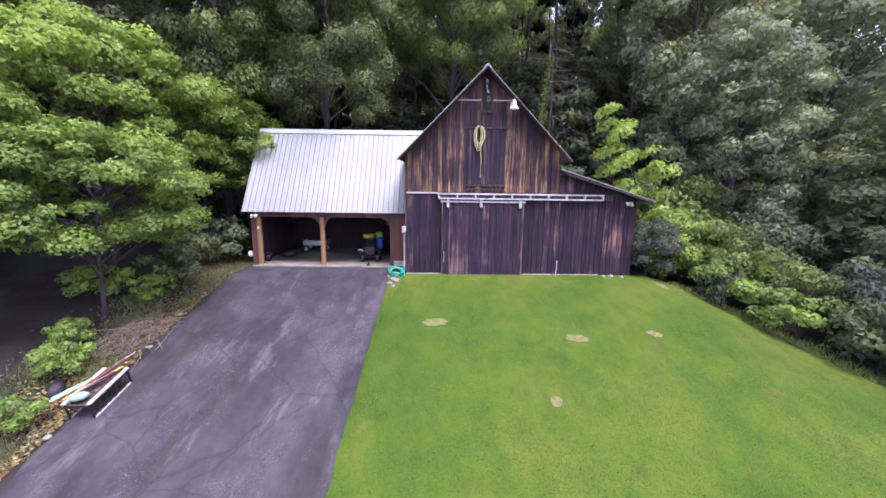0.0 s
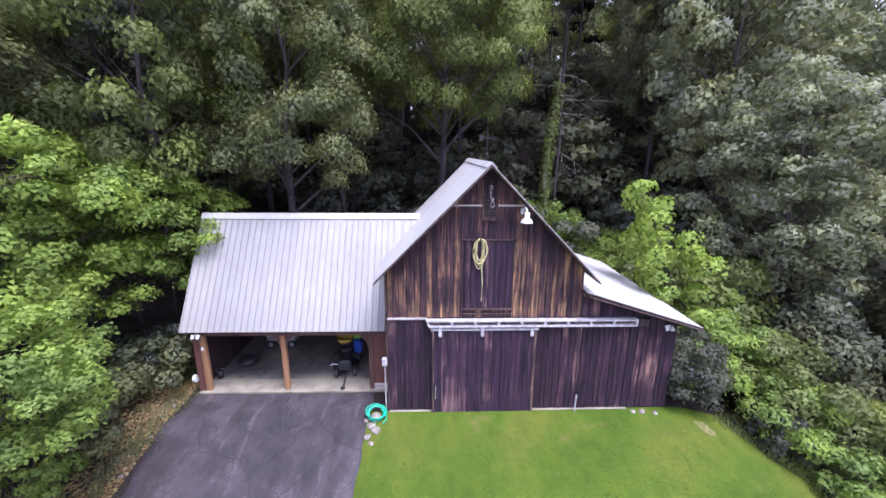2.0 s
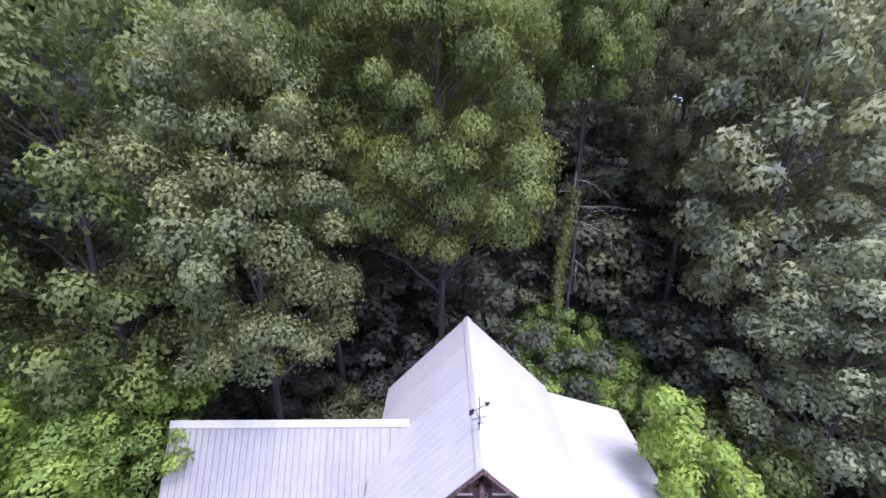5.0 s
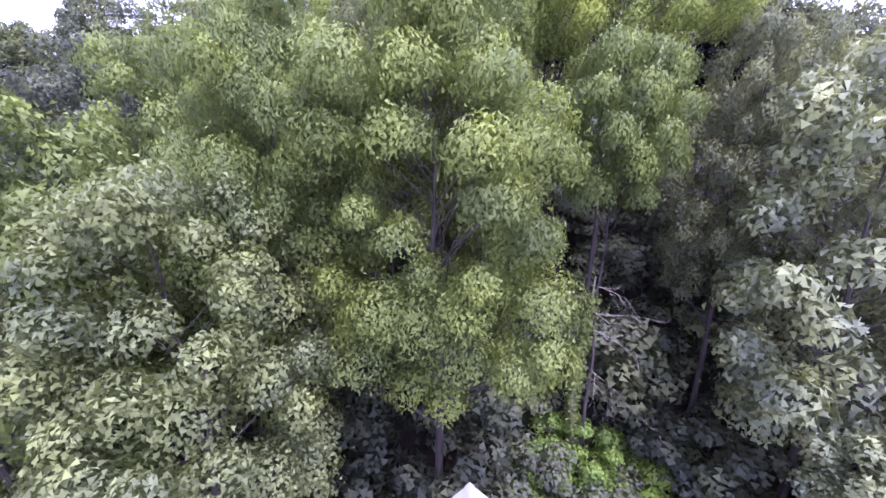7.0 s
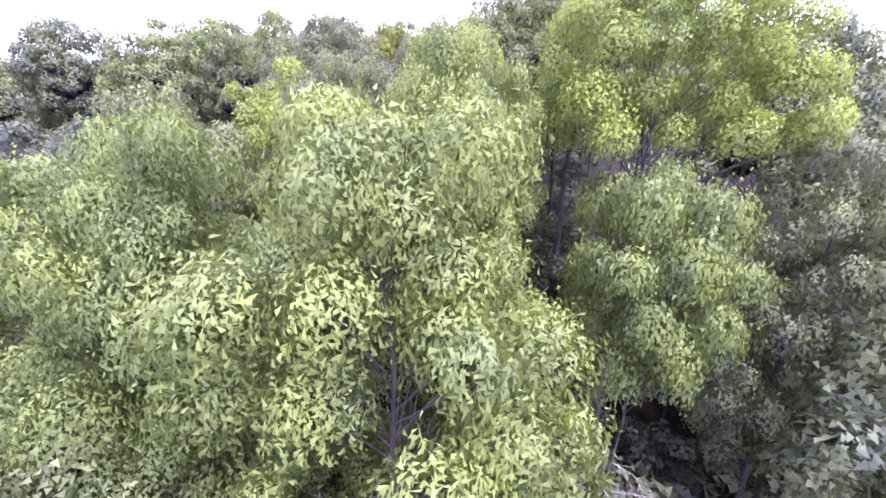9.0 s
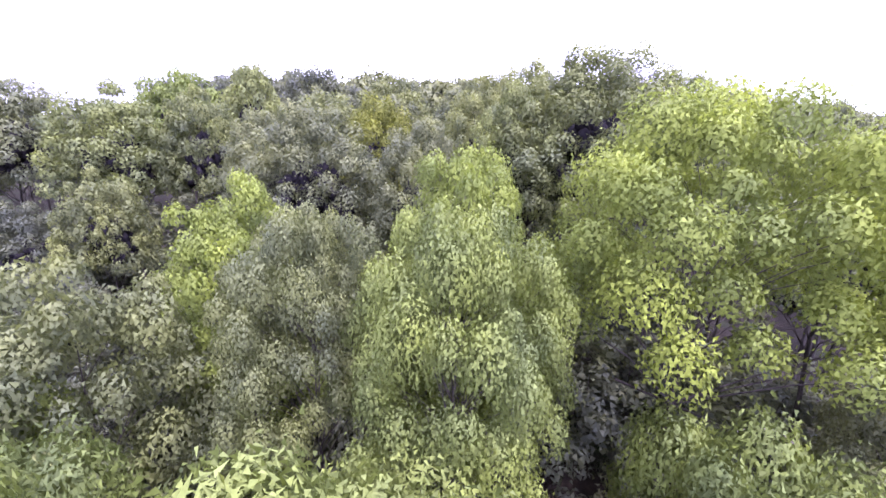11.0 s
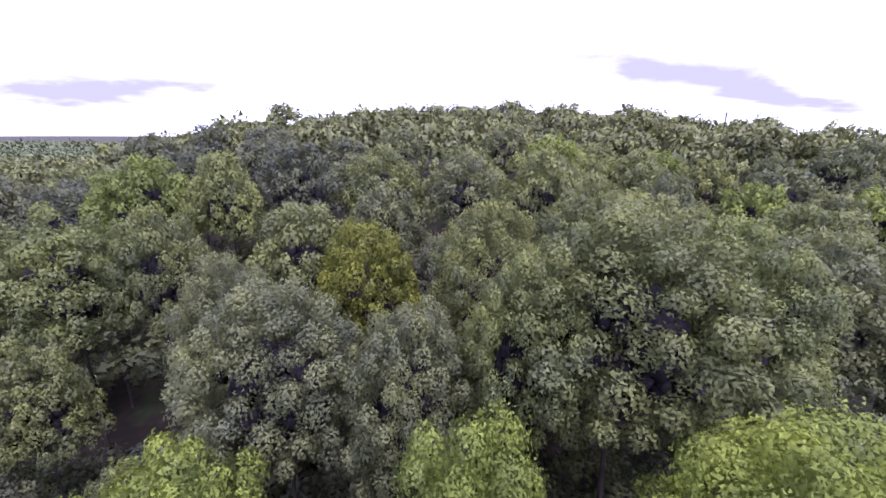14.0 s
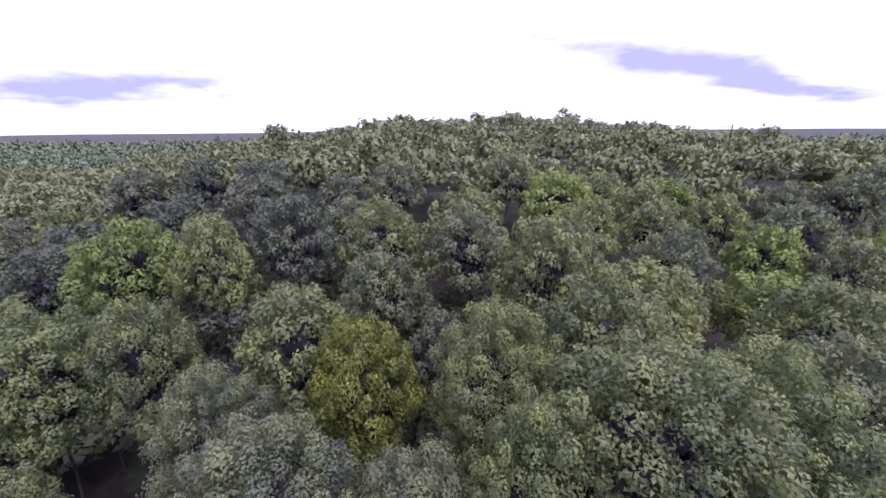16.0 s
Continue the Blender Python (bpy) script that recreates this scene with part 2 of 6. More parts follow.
ROPE = simple("yellow_rope", (0.52, 0.46, 0.20), (0.70, 0.63, 0.32), 20, 0.8)
ENAMEL = simple("white_enamel", (0.74, 0.73, 0.72), (0.86, 0.85, 0.84), 6, 0.3)
STONE = simple("field_stone", (0.17, 0.145, 0.12), (0.34, 0.30, 0.25), 5, 0.9, 0, (1, 1, 1), 0.6, 20)
BLUE = simple("blue_plastic", (0.02, 0.05, 0.30), (0.03, 0.08, 0.40), 6, 0.4)
YELLOW = simple("yellow_seat_vinyl", (0.55, 0.36, 0.04), (0.66, 0.46, 0.08), 6, 0.5)
RED_PAINT = simple("red_machine_paint", (0.10, 0.018, 0.016), (0.16, 0.03, 0.022), 6, 0.4)
LIME = simple("lime_green_plastic", (0.16, 0.34, 0.03), (0.24, 0.44, 0.06), 6, 0.4)
GREEN_TARP = simple("pale_green_tarp", (0.20, 0.36, 0.28), (0.36, 0.52, 0.44), 6, 0.5)


def roof_metal(name="pale_roof_metal", tone=1.0, step=0.0):
    """Pale painted sheet metal, dulled in broad patches and rain streaks."""
    m, t, p = mat(name, 0.45, 0.08)
    ob = node(t, "ShaderNodeObjectInfo")
    broad = noise_at(t, 0.8, (1, 1, 1), 4)
    streak = noise_at(t, 5, (1.6, 0.12, 0.12), 5)
    col = ramp(t, broad, (0.3, (0.44, 0.425, 0.402)), (0.7, (0.54, 0.525, 0.495)))
    col = blend(t, col, ramp(t, streak, (0.3, (0.88, 0.87, 0.88)), (0.6, (1.0, 1.0, 1.0))), 0.8, "MULTIPLY")
    col = blend(t, col, ramp(t, ob.outputs["Random"], (0.0, (0.93, 0.93, 0.94)), (1.0, (1.03, 1.03, 1.03))), 1.0, "MULTIPLY")
    if step:
        # ribs' light and shade put into the colour: pale crest, dark line beside
        co, ax = node(t, "ShaderNodeTexCoord"), node(t, "ShaderNodeSeparateXYZ")
        t.links.new(co.outputs["Object"], ax.inputs[0])
        part_of = node(t, "ShaderNodeMath")
        part_of.operation = "MULTIPLY"
        part_of.inputs[1].default_value = 1 / step
        t.links.new(ax.outputs["X"], part_of.inputs[0])
        wrap = node(t, "ShaderNodeMath")
        wrap.operation = "FRACT"
        t.links.new(part_of.outputs[0], wrap.inputs[0])
        line = ramp(t, wrap.outputs[0], (0.0, (1.1,) * 3), (0.09, (1.1,) * 3), (0.12, (0.50, 0.49, 0.51)), (0.19, (0.94,) * 3), (0.5, (1.0,) * 3), (0.88, (0.97,) * 3))
        col = blend(t, col, line, 0.9, "MULTIPLY")
    col = blend(t, col, (tone,) * 3, 1.0, "MULTIPLY")
    t.links.new(col, p.inputs["Base Color"])
    t.links.new(ramp(t, broad, (0.3, (0.55,) * 3), (0.7, (0.42,) * 3)), p.inputs["Roughness"])
    bump(t, p, noise_at(t, 2.5), 0.12, 0.02)
    return m


ROOF = roof_metal()
CARPORT_ROOF = roof_metal("ribbed_roof_metal", 0.70, 0.2216)


def asphalt():
    m, t, p = mat("worn_asphalt", 0.82)
    broad, mid, fine = noise_at(t, 0.45, (1, 0.6, 1), 5, 0.6), noise_at(t, 1.7, (1, 0.7, 1), 6, 0.65), noise_at(t, 90)
    col = ramp(t, broad, (0.32, (0.029, 0.0235, 0.027)), (0.68, (0.061, 0.051, 0.057)))
    col = blend(t, col, ramp(t, mid, (0.34, (0.55, 0.55, 0.58)), (0.5, (0.95, 0.95, 0.95)), (0.7, (1.4, 1.34, 1.36))), 0.85, "MULTIPLY")
    col = blend(t, col, ramp(t, fine, (0.3, (0.65,) * 3), (0.7, (1.3,) * 3)), 0.6, "MULTIPLY")
    scuff = noise_at(t, 2.2, (1, 0.14, 1), 6, 0.7)
    col = blend(t, col, (0.17, 0.145, 0.15), ramp(t, scuff, (0.56, (0, 0, 0)), (0.72, (0.5, 0.5, 0.5))))
    # pale gravel wear in patches, dark tyre and oil marks along the drive
    wear, grit = noise_at(t, 0.8, (1, 0.8, 1), 5, 0.7), noise_at(t, 26, (1, 1, 1), 3, 0.8)
    col = blend(t, col, (0.20, 0.175, 0.18), blend(t, ramp(t, wear, (0.50, (0, 0, 0)), (0.66, (0.8, 0.8, 0.8))), ramp(t, grit, (0.52, (0, 0, 0)), (0.68, (1, 1, 1))), 1.0, "MULTIPLY"))
    tyre = noise_at(t, 1.1, (1, 0.05, 1), 4, 0.6)
    col = blend(t, col, ramp(t, tyre, (0.34, (0.62, 0.60, 0.5)), (0.46, (1, 1, 1))), 0.8, "MULTIPLY")
    crack = node(t, "ShaderNodeTexVoronoi", Scale=0.42)
    crack.feature = "DISTANCE_TO_EDGE"
    co = node(t, "ShaderNodeTexCoord")
    warp = node(t, "ShaderNodeTexNoise", Scale=1.5, Detail=5)
    t.links.new(co.outputs["Object"], warp.inputs["Vector"])
    t.links.new(blend(t, co.outputs["Object"], warp.outputs["Color"], 0.35, "ADD"), crack.inputs["Vector"])
    line = ramp(t, crack.outputs["Distance"], (0.0, (0.3,) * 3), (0.014, (1, 1, 1)))
    col = blend(t, col, line, 0.5, "MULTIPLY")
    t.links.new(col, p.inputs["Base Color"])
    bump(t, p, fine, 0.4, 0.006)
    return m


def turf():
    m, t, p = mat("mown_grass", 0.9)
    p.inputs["Specular IOR Level"].default_value = 0.04
    broad, mid, fine = noise_at(t, 0.33, (1, 1, 1), 4), noise_at(t, 2.2, (1, 0.6, 1), 5), noise_at(t, 45, (1, 1, 1), 3)
    col = ramp(t, broad, (0.34, (0.054, 0.098, 0.012)), (0.5, (0.076, 0.124, 0.015)), (0.66, (0.106, 0.136, 0.021)))
    col = blend(t, col, ramp(t, mid, (0.32, (0.70, 0.78, 0.7)), (0.5, (1, 1, 1)), (0.68, (1.3, 1.12, 0.95))), 0.6, "MULTIPLY")
    col = blend(t, col, ramp(t, fine, (0.3, (0.7,) * 3), (0.7, (1.25,) * 3)), 0.7, "MULTIPLY")
    bare = ramp(t, noise_at(t, 0.5, (1, 1, 1), 6, 0.72), (0.60, (0, 0, 0)), (0.74, (0.75, 0.75, 0.75)))
    col = blend(t, col, (0.16, 0.14, 0.045), bare)
    t.links.new(col, p.inputs["Base Color"])
    bump(t, p, fine, 0.8, 0.03)
    return m


def forest_floor():
    m, t, p = mat("leaf_litter_soil", 0.95)
    broad, mid, fine = noise_at(t, 0.25, (1, 1, 1), 4), noise_at(t, 1.6, (1, 1, 1), 6, 0.65), noise_at(t, 30, (1, 1, 1), 4, 0.7)
    # soil and litter tones, lowered to stand in for tree shade on the ground
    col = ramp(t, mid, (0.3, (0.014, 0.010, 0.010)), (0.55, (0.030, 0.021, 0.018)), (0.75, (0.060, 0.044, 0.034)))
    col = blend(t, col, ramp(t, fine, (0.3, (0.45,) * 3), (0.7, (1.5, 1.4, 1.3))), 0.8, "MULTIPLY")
    col = blend(t, col, (0.04, 0.075, 0.02), ramp(t, broad, (0.52, (0, 0, 0)), (0.68, (0.7, 0.7, 0.7))))
    t.links.new(col, p.inputs["Base Color"])
    bump(t, p, fine, 0.9, 0.05)
    return m


ASPHALT, TURF, FLOOR = asphalt(), turf(), forest_floor()
GRASS = foliage("grass_blade", (0.068, 0.104, 0.017), (0.092, 0.130, 0.022), (0.128, 0.150, 0.036), 0.3, 0.9)


# ---------------------------------------------------------------- mesh helpers
def link_mesh(name, bm, material, smooth=False):
    me = bpy.data.meshes.new(name)
    bm.to_mesh(me)
    bm.free()
    me.materials.append(material)
    if smooth:
        me.polygons.foreach_set("use_smooth", np.ones(len(me.polygons), bool))
    return new(name, me)


def part(name, bm, material, parent, label="", smooth=False):
    """Links a bmesh as ONE mesh object under a thing or a part."""
    ob = link_mesh(name, bm, material, smooth)
    ob.parent = parent
    if label:
        ob["label"] = label
    return ob


def thing(name, label, category, at=(0, 0, 0), turn=0, group="", kind=""):
    ob = new(name)
    ob.empty_display_size = 0.2
    ob.matrix_world = pose(*at, 0, 0, turn)
    return tagged(ob, label, category, group, kind)


def box(bm, x0, x1, y0, y1, z0, z1, m=None):
    made = bmesh.ops.create_cube(bm, size=1, matrix=Matrix.Translation(((x0 + x1) / 2, (y0 + y1) / 2, (z0 + z1) / 2)) @ Matrix.Diagonal((x1 - x0, y1 - y0, z1 - z0, 1)))
    if m is not None:
        bmesh.ops.transform(bm, matrix=m, verts=made["verts"])
    return made["verts"]


def bevelled(bm, width=0.01, segments=1):
    bmesh.ops.bevel(bm, geom=bm.edges[:], offset=width, segments=segments, affect="EDGES", profile=0.5)
    return bm


def block(x0, x1, y0, y1, z0, z1, width=0.008):
    bm = bmesh.new()
    box(bm, x0, x1, y0, y1, z0, z1)
    return bevelled(bm, width) if width else bm


def bar(bm, a, b, r0, r1=None, sides=8):
    """A tapered round bar from a to b."""
    a, b = Vector(a), Vector(b)
    d = b - a
    m = Matrix.Translation((a + b) / 2) @ d.to_track_quat("Z", "Y").to_matrix().to_4x4()
    return bmesh.ops.create_cone(bm, cap_ends=True, segments=sides, radius1=r0, radius2=r0 if r1 is None else r1, depth=d.length, matrix=m)["verts"]


def beam(a, b, w, h, width=0.008):
    """A squared beam from a to b, w wide and h high."""
    a, b = Vector(a), Vector(b)
    d = b - a
    bm = bmesh.new()
    box(bm, -w / 2, w / 2, -h / 2, h / 2, 0, d.length)
    bevelled(bm, width)
    bmesh.ops.transform(bm, matrix=Matrix.Translation(a) @ d.to_track_quat("Z", "Y").to_matrix().to_4x4(), verts=bm.verts)
    return bm


def tube(bm, points, r, sides=6):
    """A bent tube through points."""
    rings = []
    pts = [Vector(p) for p in points]
    for i, p in enumerate(pts):
        d = (pts[min(i + 1, len(pts) - 1)] - pts[max(i - 1, 0)]).normalized()
        q = d.to_track_quat("Z", "Y")
        rings.append([bm.verts.new(p + q @ Vector((r * math.cos(a), r * math.sin(a), 0))) for a in np.linspace(0, 2 * math.pi, sides, endpoint=False)])
    for lo, hi in zip(rings, rings[1:]):
        for k in range(sides):
            bm.faces.new((lo[k], lo[(k + 1) % sides], hi[(k + 1) % sides], hi[k]))
    bm.faces.new(rings[0][::-1])
    bm.faces.new(rings[-1])


def raw_mesh(name, verts, faces, material, smooth=False, normals=None):
    """A mesh from arrays: faces all of one size."""
    me = bpy.data.meshes.new(name)
    n, k = faces.shape
    me.vertices.add(len(verts))
    me.vertices.foreach_set("co", np.asarray(verts, np.float32).ravel())
    me.loops.add(n * k)
    me.loops.foreach_set("vertex_index", faces.astype(np.int32).ravel())
    me.polygons.add(n)
    me.polygons.foreach_set("loop_start", np.arange(0, n * k, k, dtype=np.int32))
    if smooth or normals is not None:
        me.polygons.foreach_set("use_smooth", np.ones(n, bool))
    me.update(calc_edges=True)
    if normals is not None:
        me.normals_split_custom_set_from_vertices(np.asarray(normals, np.float32))
    me.materials.append(material)
    return me


# ---------------------------------------------------------------- the lie of the land
def smooth_step(v, a, b):
    u = np.clip((v - a) / (b - a), 0, 1)
    return u * u * (3 - 2 * u)


HILL_Y = (8.5, 12, 16, 20, 25, 30, 40, 55, 80, 125, 180, 300, 600, 6000)
HILL_Z = (0.0, 1.2, 4.3, 7.0, 9.6, 11.0, 12.4, 13.8, 17.0, 20.8, 21.0, 15.0, 4.0, -10.0)


def land(x, y):
    """Height of the ground: level round the barn, falling to the front, a wooded hill behind."""
    x, y = np.asarray(x, float), np.asarray(y, float)
    front = np.where(y < -0.3, 0.22 * (np.maximum(y, -22) + 0.3), 0.0)
    side = -0.28 * np.clip(x - 9.8, 0, 7) * (1 - smooth_step(y, 4, 10)) * smooth_step(y, -14, 0.5)
    left = 0.10 * np.clip(-x - 8, 0, 12) * (1 - smooth_step(y, 4, 12)) * smooth_step(y, -14, -2)
    hill = np.interp(y, HILL_Y, HILL_Z)
    fall = 1 - 0.88 * smooth_step(-x, 2, 130) - 0.65 * smooth_step(x, 25, 170) - 0.3 * smooth_step(x, 12, 32) * (1 - smooth_step(y, 42, 80))
    bumps = 0.10 * np.sin(x * 0.7 + 1.3) * np.sin(y * 0.55) * smooth_step(y, 8.5, 12) + 0.9 * np.sin(x * 0.09 + 0.4) * np.sin(y * 0.07) * smooth_step(y, 14, 40)
    return front + side + left + hill * fall + bumps


def stretch_axis(lo, hi, near_lo, near_hi, step, growth=1.16):
    vals = list(np.arange(near_lo, near_hi + step / 2, step))
    s, v = step, near_hi
    while v < hi:
        s *= growth
        v = min(v + s, hi)
        vals.append(v)
    s, v = step, near_lo
    while v > lo:
        s *= growth
        v = max(v - s, lo)
        vals.insert(0, v)
    return np.array(vals)


def sheet(name, xs, ys, height, material, keep=None):
    gx, gy = np.meshgrid(xs, ys)
    gz = height(gx, gy)
    verts = np.stack([gx.ravel(), gy.ravel(), gz.ravel()], 1)
    nx = len(xs)
    i, j = np.meshgrid(np.arange(nx - 1), np.arange(len(ys) - 1))
    a = (j * nx + i).ravel()
    faces = np.stack([a, a + 1, a + 1 + nx, a + nx], 1)
    return new(name, raw_mesh(name, verts, faces, material, True))


def strip(name, left, right, ys, rise, material, cells=24):
    """A sheet laid on the land between two edges that are functions of y."""
    u = np.concatenate([[0, 0.002], np.linspace(0, 1, cells - 1)[1:-1], [0.998, 1]])
    gx = np.array([left(y) + (right(y) - left(y)) * u for y in ys])
    gy = np.repeat(np.array(ys)[:, None], cells + 1, 1)
    gz = land(gx, gy) + rise
    gz[:, 0] -= 0.025
    gz[:, -1] -= rise + 0.03
    verts = np.stack([gx.ravel(), gy.ravel(), gz.ravel()], 1)
    n = cells + 1
    i, j = np.meshgrid(np.arange(cells), np.arange(len(ys) - 1))
    a = (j * n + i).ravel()
    return new(name, raw_mesh(name, verts, np.stack([a, a + 1, a + 1 + n, a + n], 1), material, True))


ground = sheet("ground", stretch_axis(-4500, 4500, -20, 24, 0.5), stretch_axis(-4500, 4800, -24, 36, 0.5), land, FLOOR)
tagged(ground, "brown leaf litter and soil under the wooded hill", "ground", kind="structure")


def drive_left(y):
    return -6.95 + 0.10 * math.sin(y * 1.9) + 0.06 * math.sin(y * 4.7 + 1)


def drive_right(y):
    return -0.66 + 0.012 * y + 0.018 * math.sin(y * 2.6) + 0.018 * math.sin(y * 6.1)


def lawn_right(y):
    return float(np.interp(-y, (-0.6, 0.3, 1.5, 3.3, 5.5, 12, 30), (11.0, 11.3, 12.0, 13.2, 14.2, 18, 24))) + 0.18 * math.sin(y * 2.3) + 0.1 * math.sin(y * 5.3)


driveway = strip("driveway", drive_left, drive_right, list(np.arange(-34, 1.16, 0.25)), 0.03, ASPHALT)
tagged(driveway, "worn dark grey asphalt driveway with pale scuffs and cracks", "driveway", kind="structure")
lawn = strip("lawn", lambda y: drive_right(y) - 0.02, lawn_right, list(np.arange(-34, 0.02, 0.25)), 0.035, TURF, 48)
tagged(lawn, "mown green lawn with faint bare patches", "lawn", kind="structure")


def bare_patch(x, y, size, seed):
    """A worn spot in the lawn: an uneven film of dry soil and straw."""
    r = random.Random(seed)
    bm = bmesh.new()
    ring = []
    for k in range(44):
        a = 2 * math.pi * k / 44
        d = size * (1 + 0.22 * math.sin(2 * a + seed) + 0.05 * math.sin(5 * a + 2 * seed)) * r.uniform(0.85, 1.12)
        px, py = x + 1.3 * d * math.cos(a), y + d * math.sin(a)
        ring.append(bm.verts.new((px, py, float(land(px, py)) + 0.041)))
    bm.faces.new(ring)
    bmesh.ops.triangulate(bm, faces=bm.faces)
    ob = link_mesh("bare_patch", bm, DRY_SOIL)
    return tagged(ob, "tan worn patch of dry soil in the lawn", "bare patch", kind="structure")


DRY_SOIL = simple("dry_soil", (0.105, 0.125, 0.026), (0.215, 0.175, 0.070), 9, 0.95, 0, (1, 1, 1), 0.5, 40)
for x, y, size, seed in ((1.2, -3.65, 0.26, 1), (5.55, -4.45, 0.22, 2), (8.1, -4.2, 0.17, 3), (10.2, -0.8, 0.22, 4), (4.2, -7.0, 0.14, 5)):
    bare_patch(x, y, size, seed)


# ---------------------------------------------------------------- plants
def leaf_quads(rng, where, out, length, width, droop=0.25, up=0.55, wobble=0.3, corners=4):
    """Small folded leaves at points, facing outward and up, hanging a little."""
    n = len(where)
    face = out + np.array([0, 0, up]) + rng.normal(0, wobble, (n, 3))
    face /= np.linalg.norm(face, axis=1, keepdims=True) + 1e-9
    along = rng.normal(0, 1, (n, 3)) + out * 0.35
    along[:, 2] -= droop * 1.6
    along -= face * (along * face).sum(1, keepdims=True)
    along /= np.linalg.norm(along, axis=1, keepdims=True) + 1e-9
    across = np.cross(face, along)
    ln = (length * rng.uniform(0.6, 1.25, n))[:, None]
    wd = (width * rng.uniform(0.6, 1.25, n))[:, None]
    base = where - along * ln * 0.5
    if corners == 3:
        return np.stack([base, base + along * ln * 0.85 - across * wd * 0.55, base + along * ln + across * wd * 0.45 - face * ln * 0.15], 1).reshape(-1, 3)
    v = np.stack([base, where - across * wd * 0.5 + face * wd * 0.12, base + along * ln - face * ln * 0.12, where + across * wd * 0.5 + face * wd * 0.12], 1)
    return v.reshape(-1, 3)


def unit(v):
    return v / (np.linalg.norm(v, axis=1, keepdims=True) + 1e-9)


def quads(verts, corners=4):
    return np.arange(len(verts)).reshape(-1, corners)


def core_shape(rings=5, sides=8):
    """A small ball of four-cornered faces."""
    v, f = [], []
    for i in range(rings + 1):
        th = math.pi * (i + 0.02) / (rings + 0.04)
        for k in range(sides):
            a = 2 * math.pi * (k + 0.5 * (i % 2)) / sides
            v.append((math.sin(th) * math.cos(a), math.sin(th) * math.sin(a), math.cos(th)))
    for i in range(rings):
        for k in range(sides):
            f.append((i * sides + k, (i + 1) * sides + k, (i + 1) * sides + (k + 1) % sides, i * sides + (k + 1) % sides))
    return np.array(v), np.array(f)


CORE, CORE_FACES = core_shape(3, 6)


def crown_lobes(rng, height, base, radius, count, size, shape, gap=0.64):
    """Centres and radii of the rounded lobes that make up a crown."""
    cs, rs = [], []
    mid, half = (height + base) / 2, (height - base) / 2
    swing = rng.uniform(0, 2 * math.pi, 3)
    for _ in range(count * 60):
        d = rng.normal(0, 1, 3)
        d /= np.linalg.norm(d)
        if d[2] < (-0.05 if shape == "dome" else -0.8):
            continue
        ang = math.atan2(d[1], d[0])
        bulge = 1 + 0.16 * math.sin(3 * ang + swing[0]) + 0.10 * math.sin(5 * ang + swing[1] + 3 * d[2])
        r = radius * rng.uniform(*size)
        s = rng.uniform(0.5, 1.0) ** 0.4
        if shape == "cone":
            z = base + (height - base) * rng.random() ** 1.1
            k = (1 - (z - base) / (height - base)) ** 0.7 * s
            c = np.array([math.cos(ang) * radius * k * bulge, math.sin(ang) * radius * k * bulge, z])
        elif shape == "dome":
            c = np.array([d[0] * (radius - r) * s * bulge, d[1] * (radius - r) * s * bulge, base + d[2] * (height - base - r) * (1.0 - 0.9 * (1 - s))])
        else:
            c = np.array([d[0] * (radius - 0.6 * r) * s * bulge, d[1] * (radius - 0.6 * r) * s * bulge, mid + d[2] * (half - 0.6 * r) * s])
        if all(np.linalg.norm((c - o) * np.array([1, 1, 1.4 if shape == "cone" else 1])) > gap * (r + q) for o, q in zip(cs, rs)):
            cs.append(c)
            rs.append(r)
        if len(cs) >= count:
            break
    return cs, rs


def even_dirs(rng, count, low):
    """Directions spread evenly over a ball, above a lowest height."""
    k = np.arange(count) + 0.5
    z = 1 - k / count * (1 - low)
    a = k * 2.399963 + rng.uniform(0, 6.28)
    rr = np.sqrt(np.maximum(0, 1 - z * z))
    d = np.stack([rr * np.cos(a), rr * np.sin(a), z], 1) + rng.normal(0, 0.10, (count, 3))
    return d / np.linalg.norm(d, axis=1, keepdims=True)


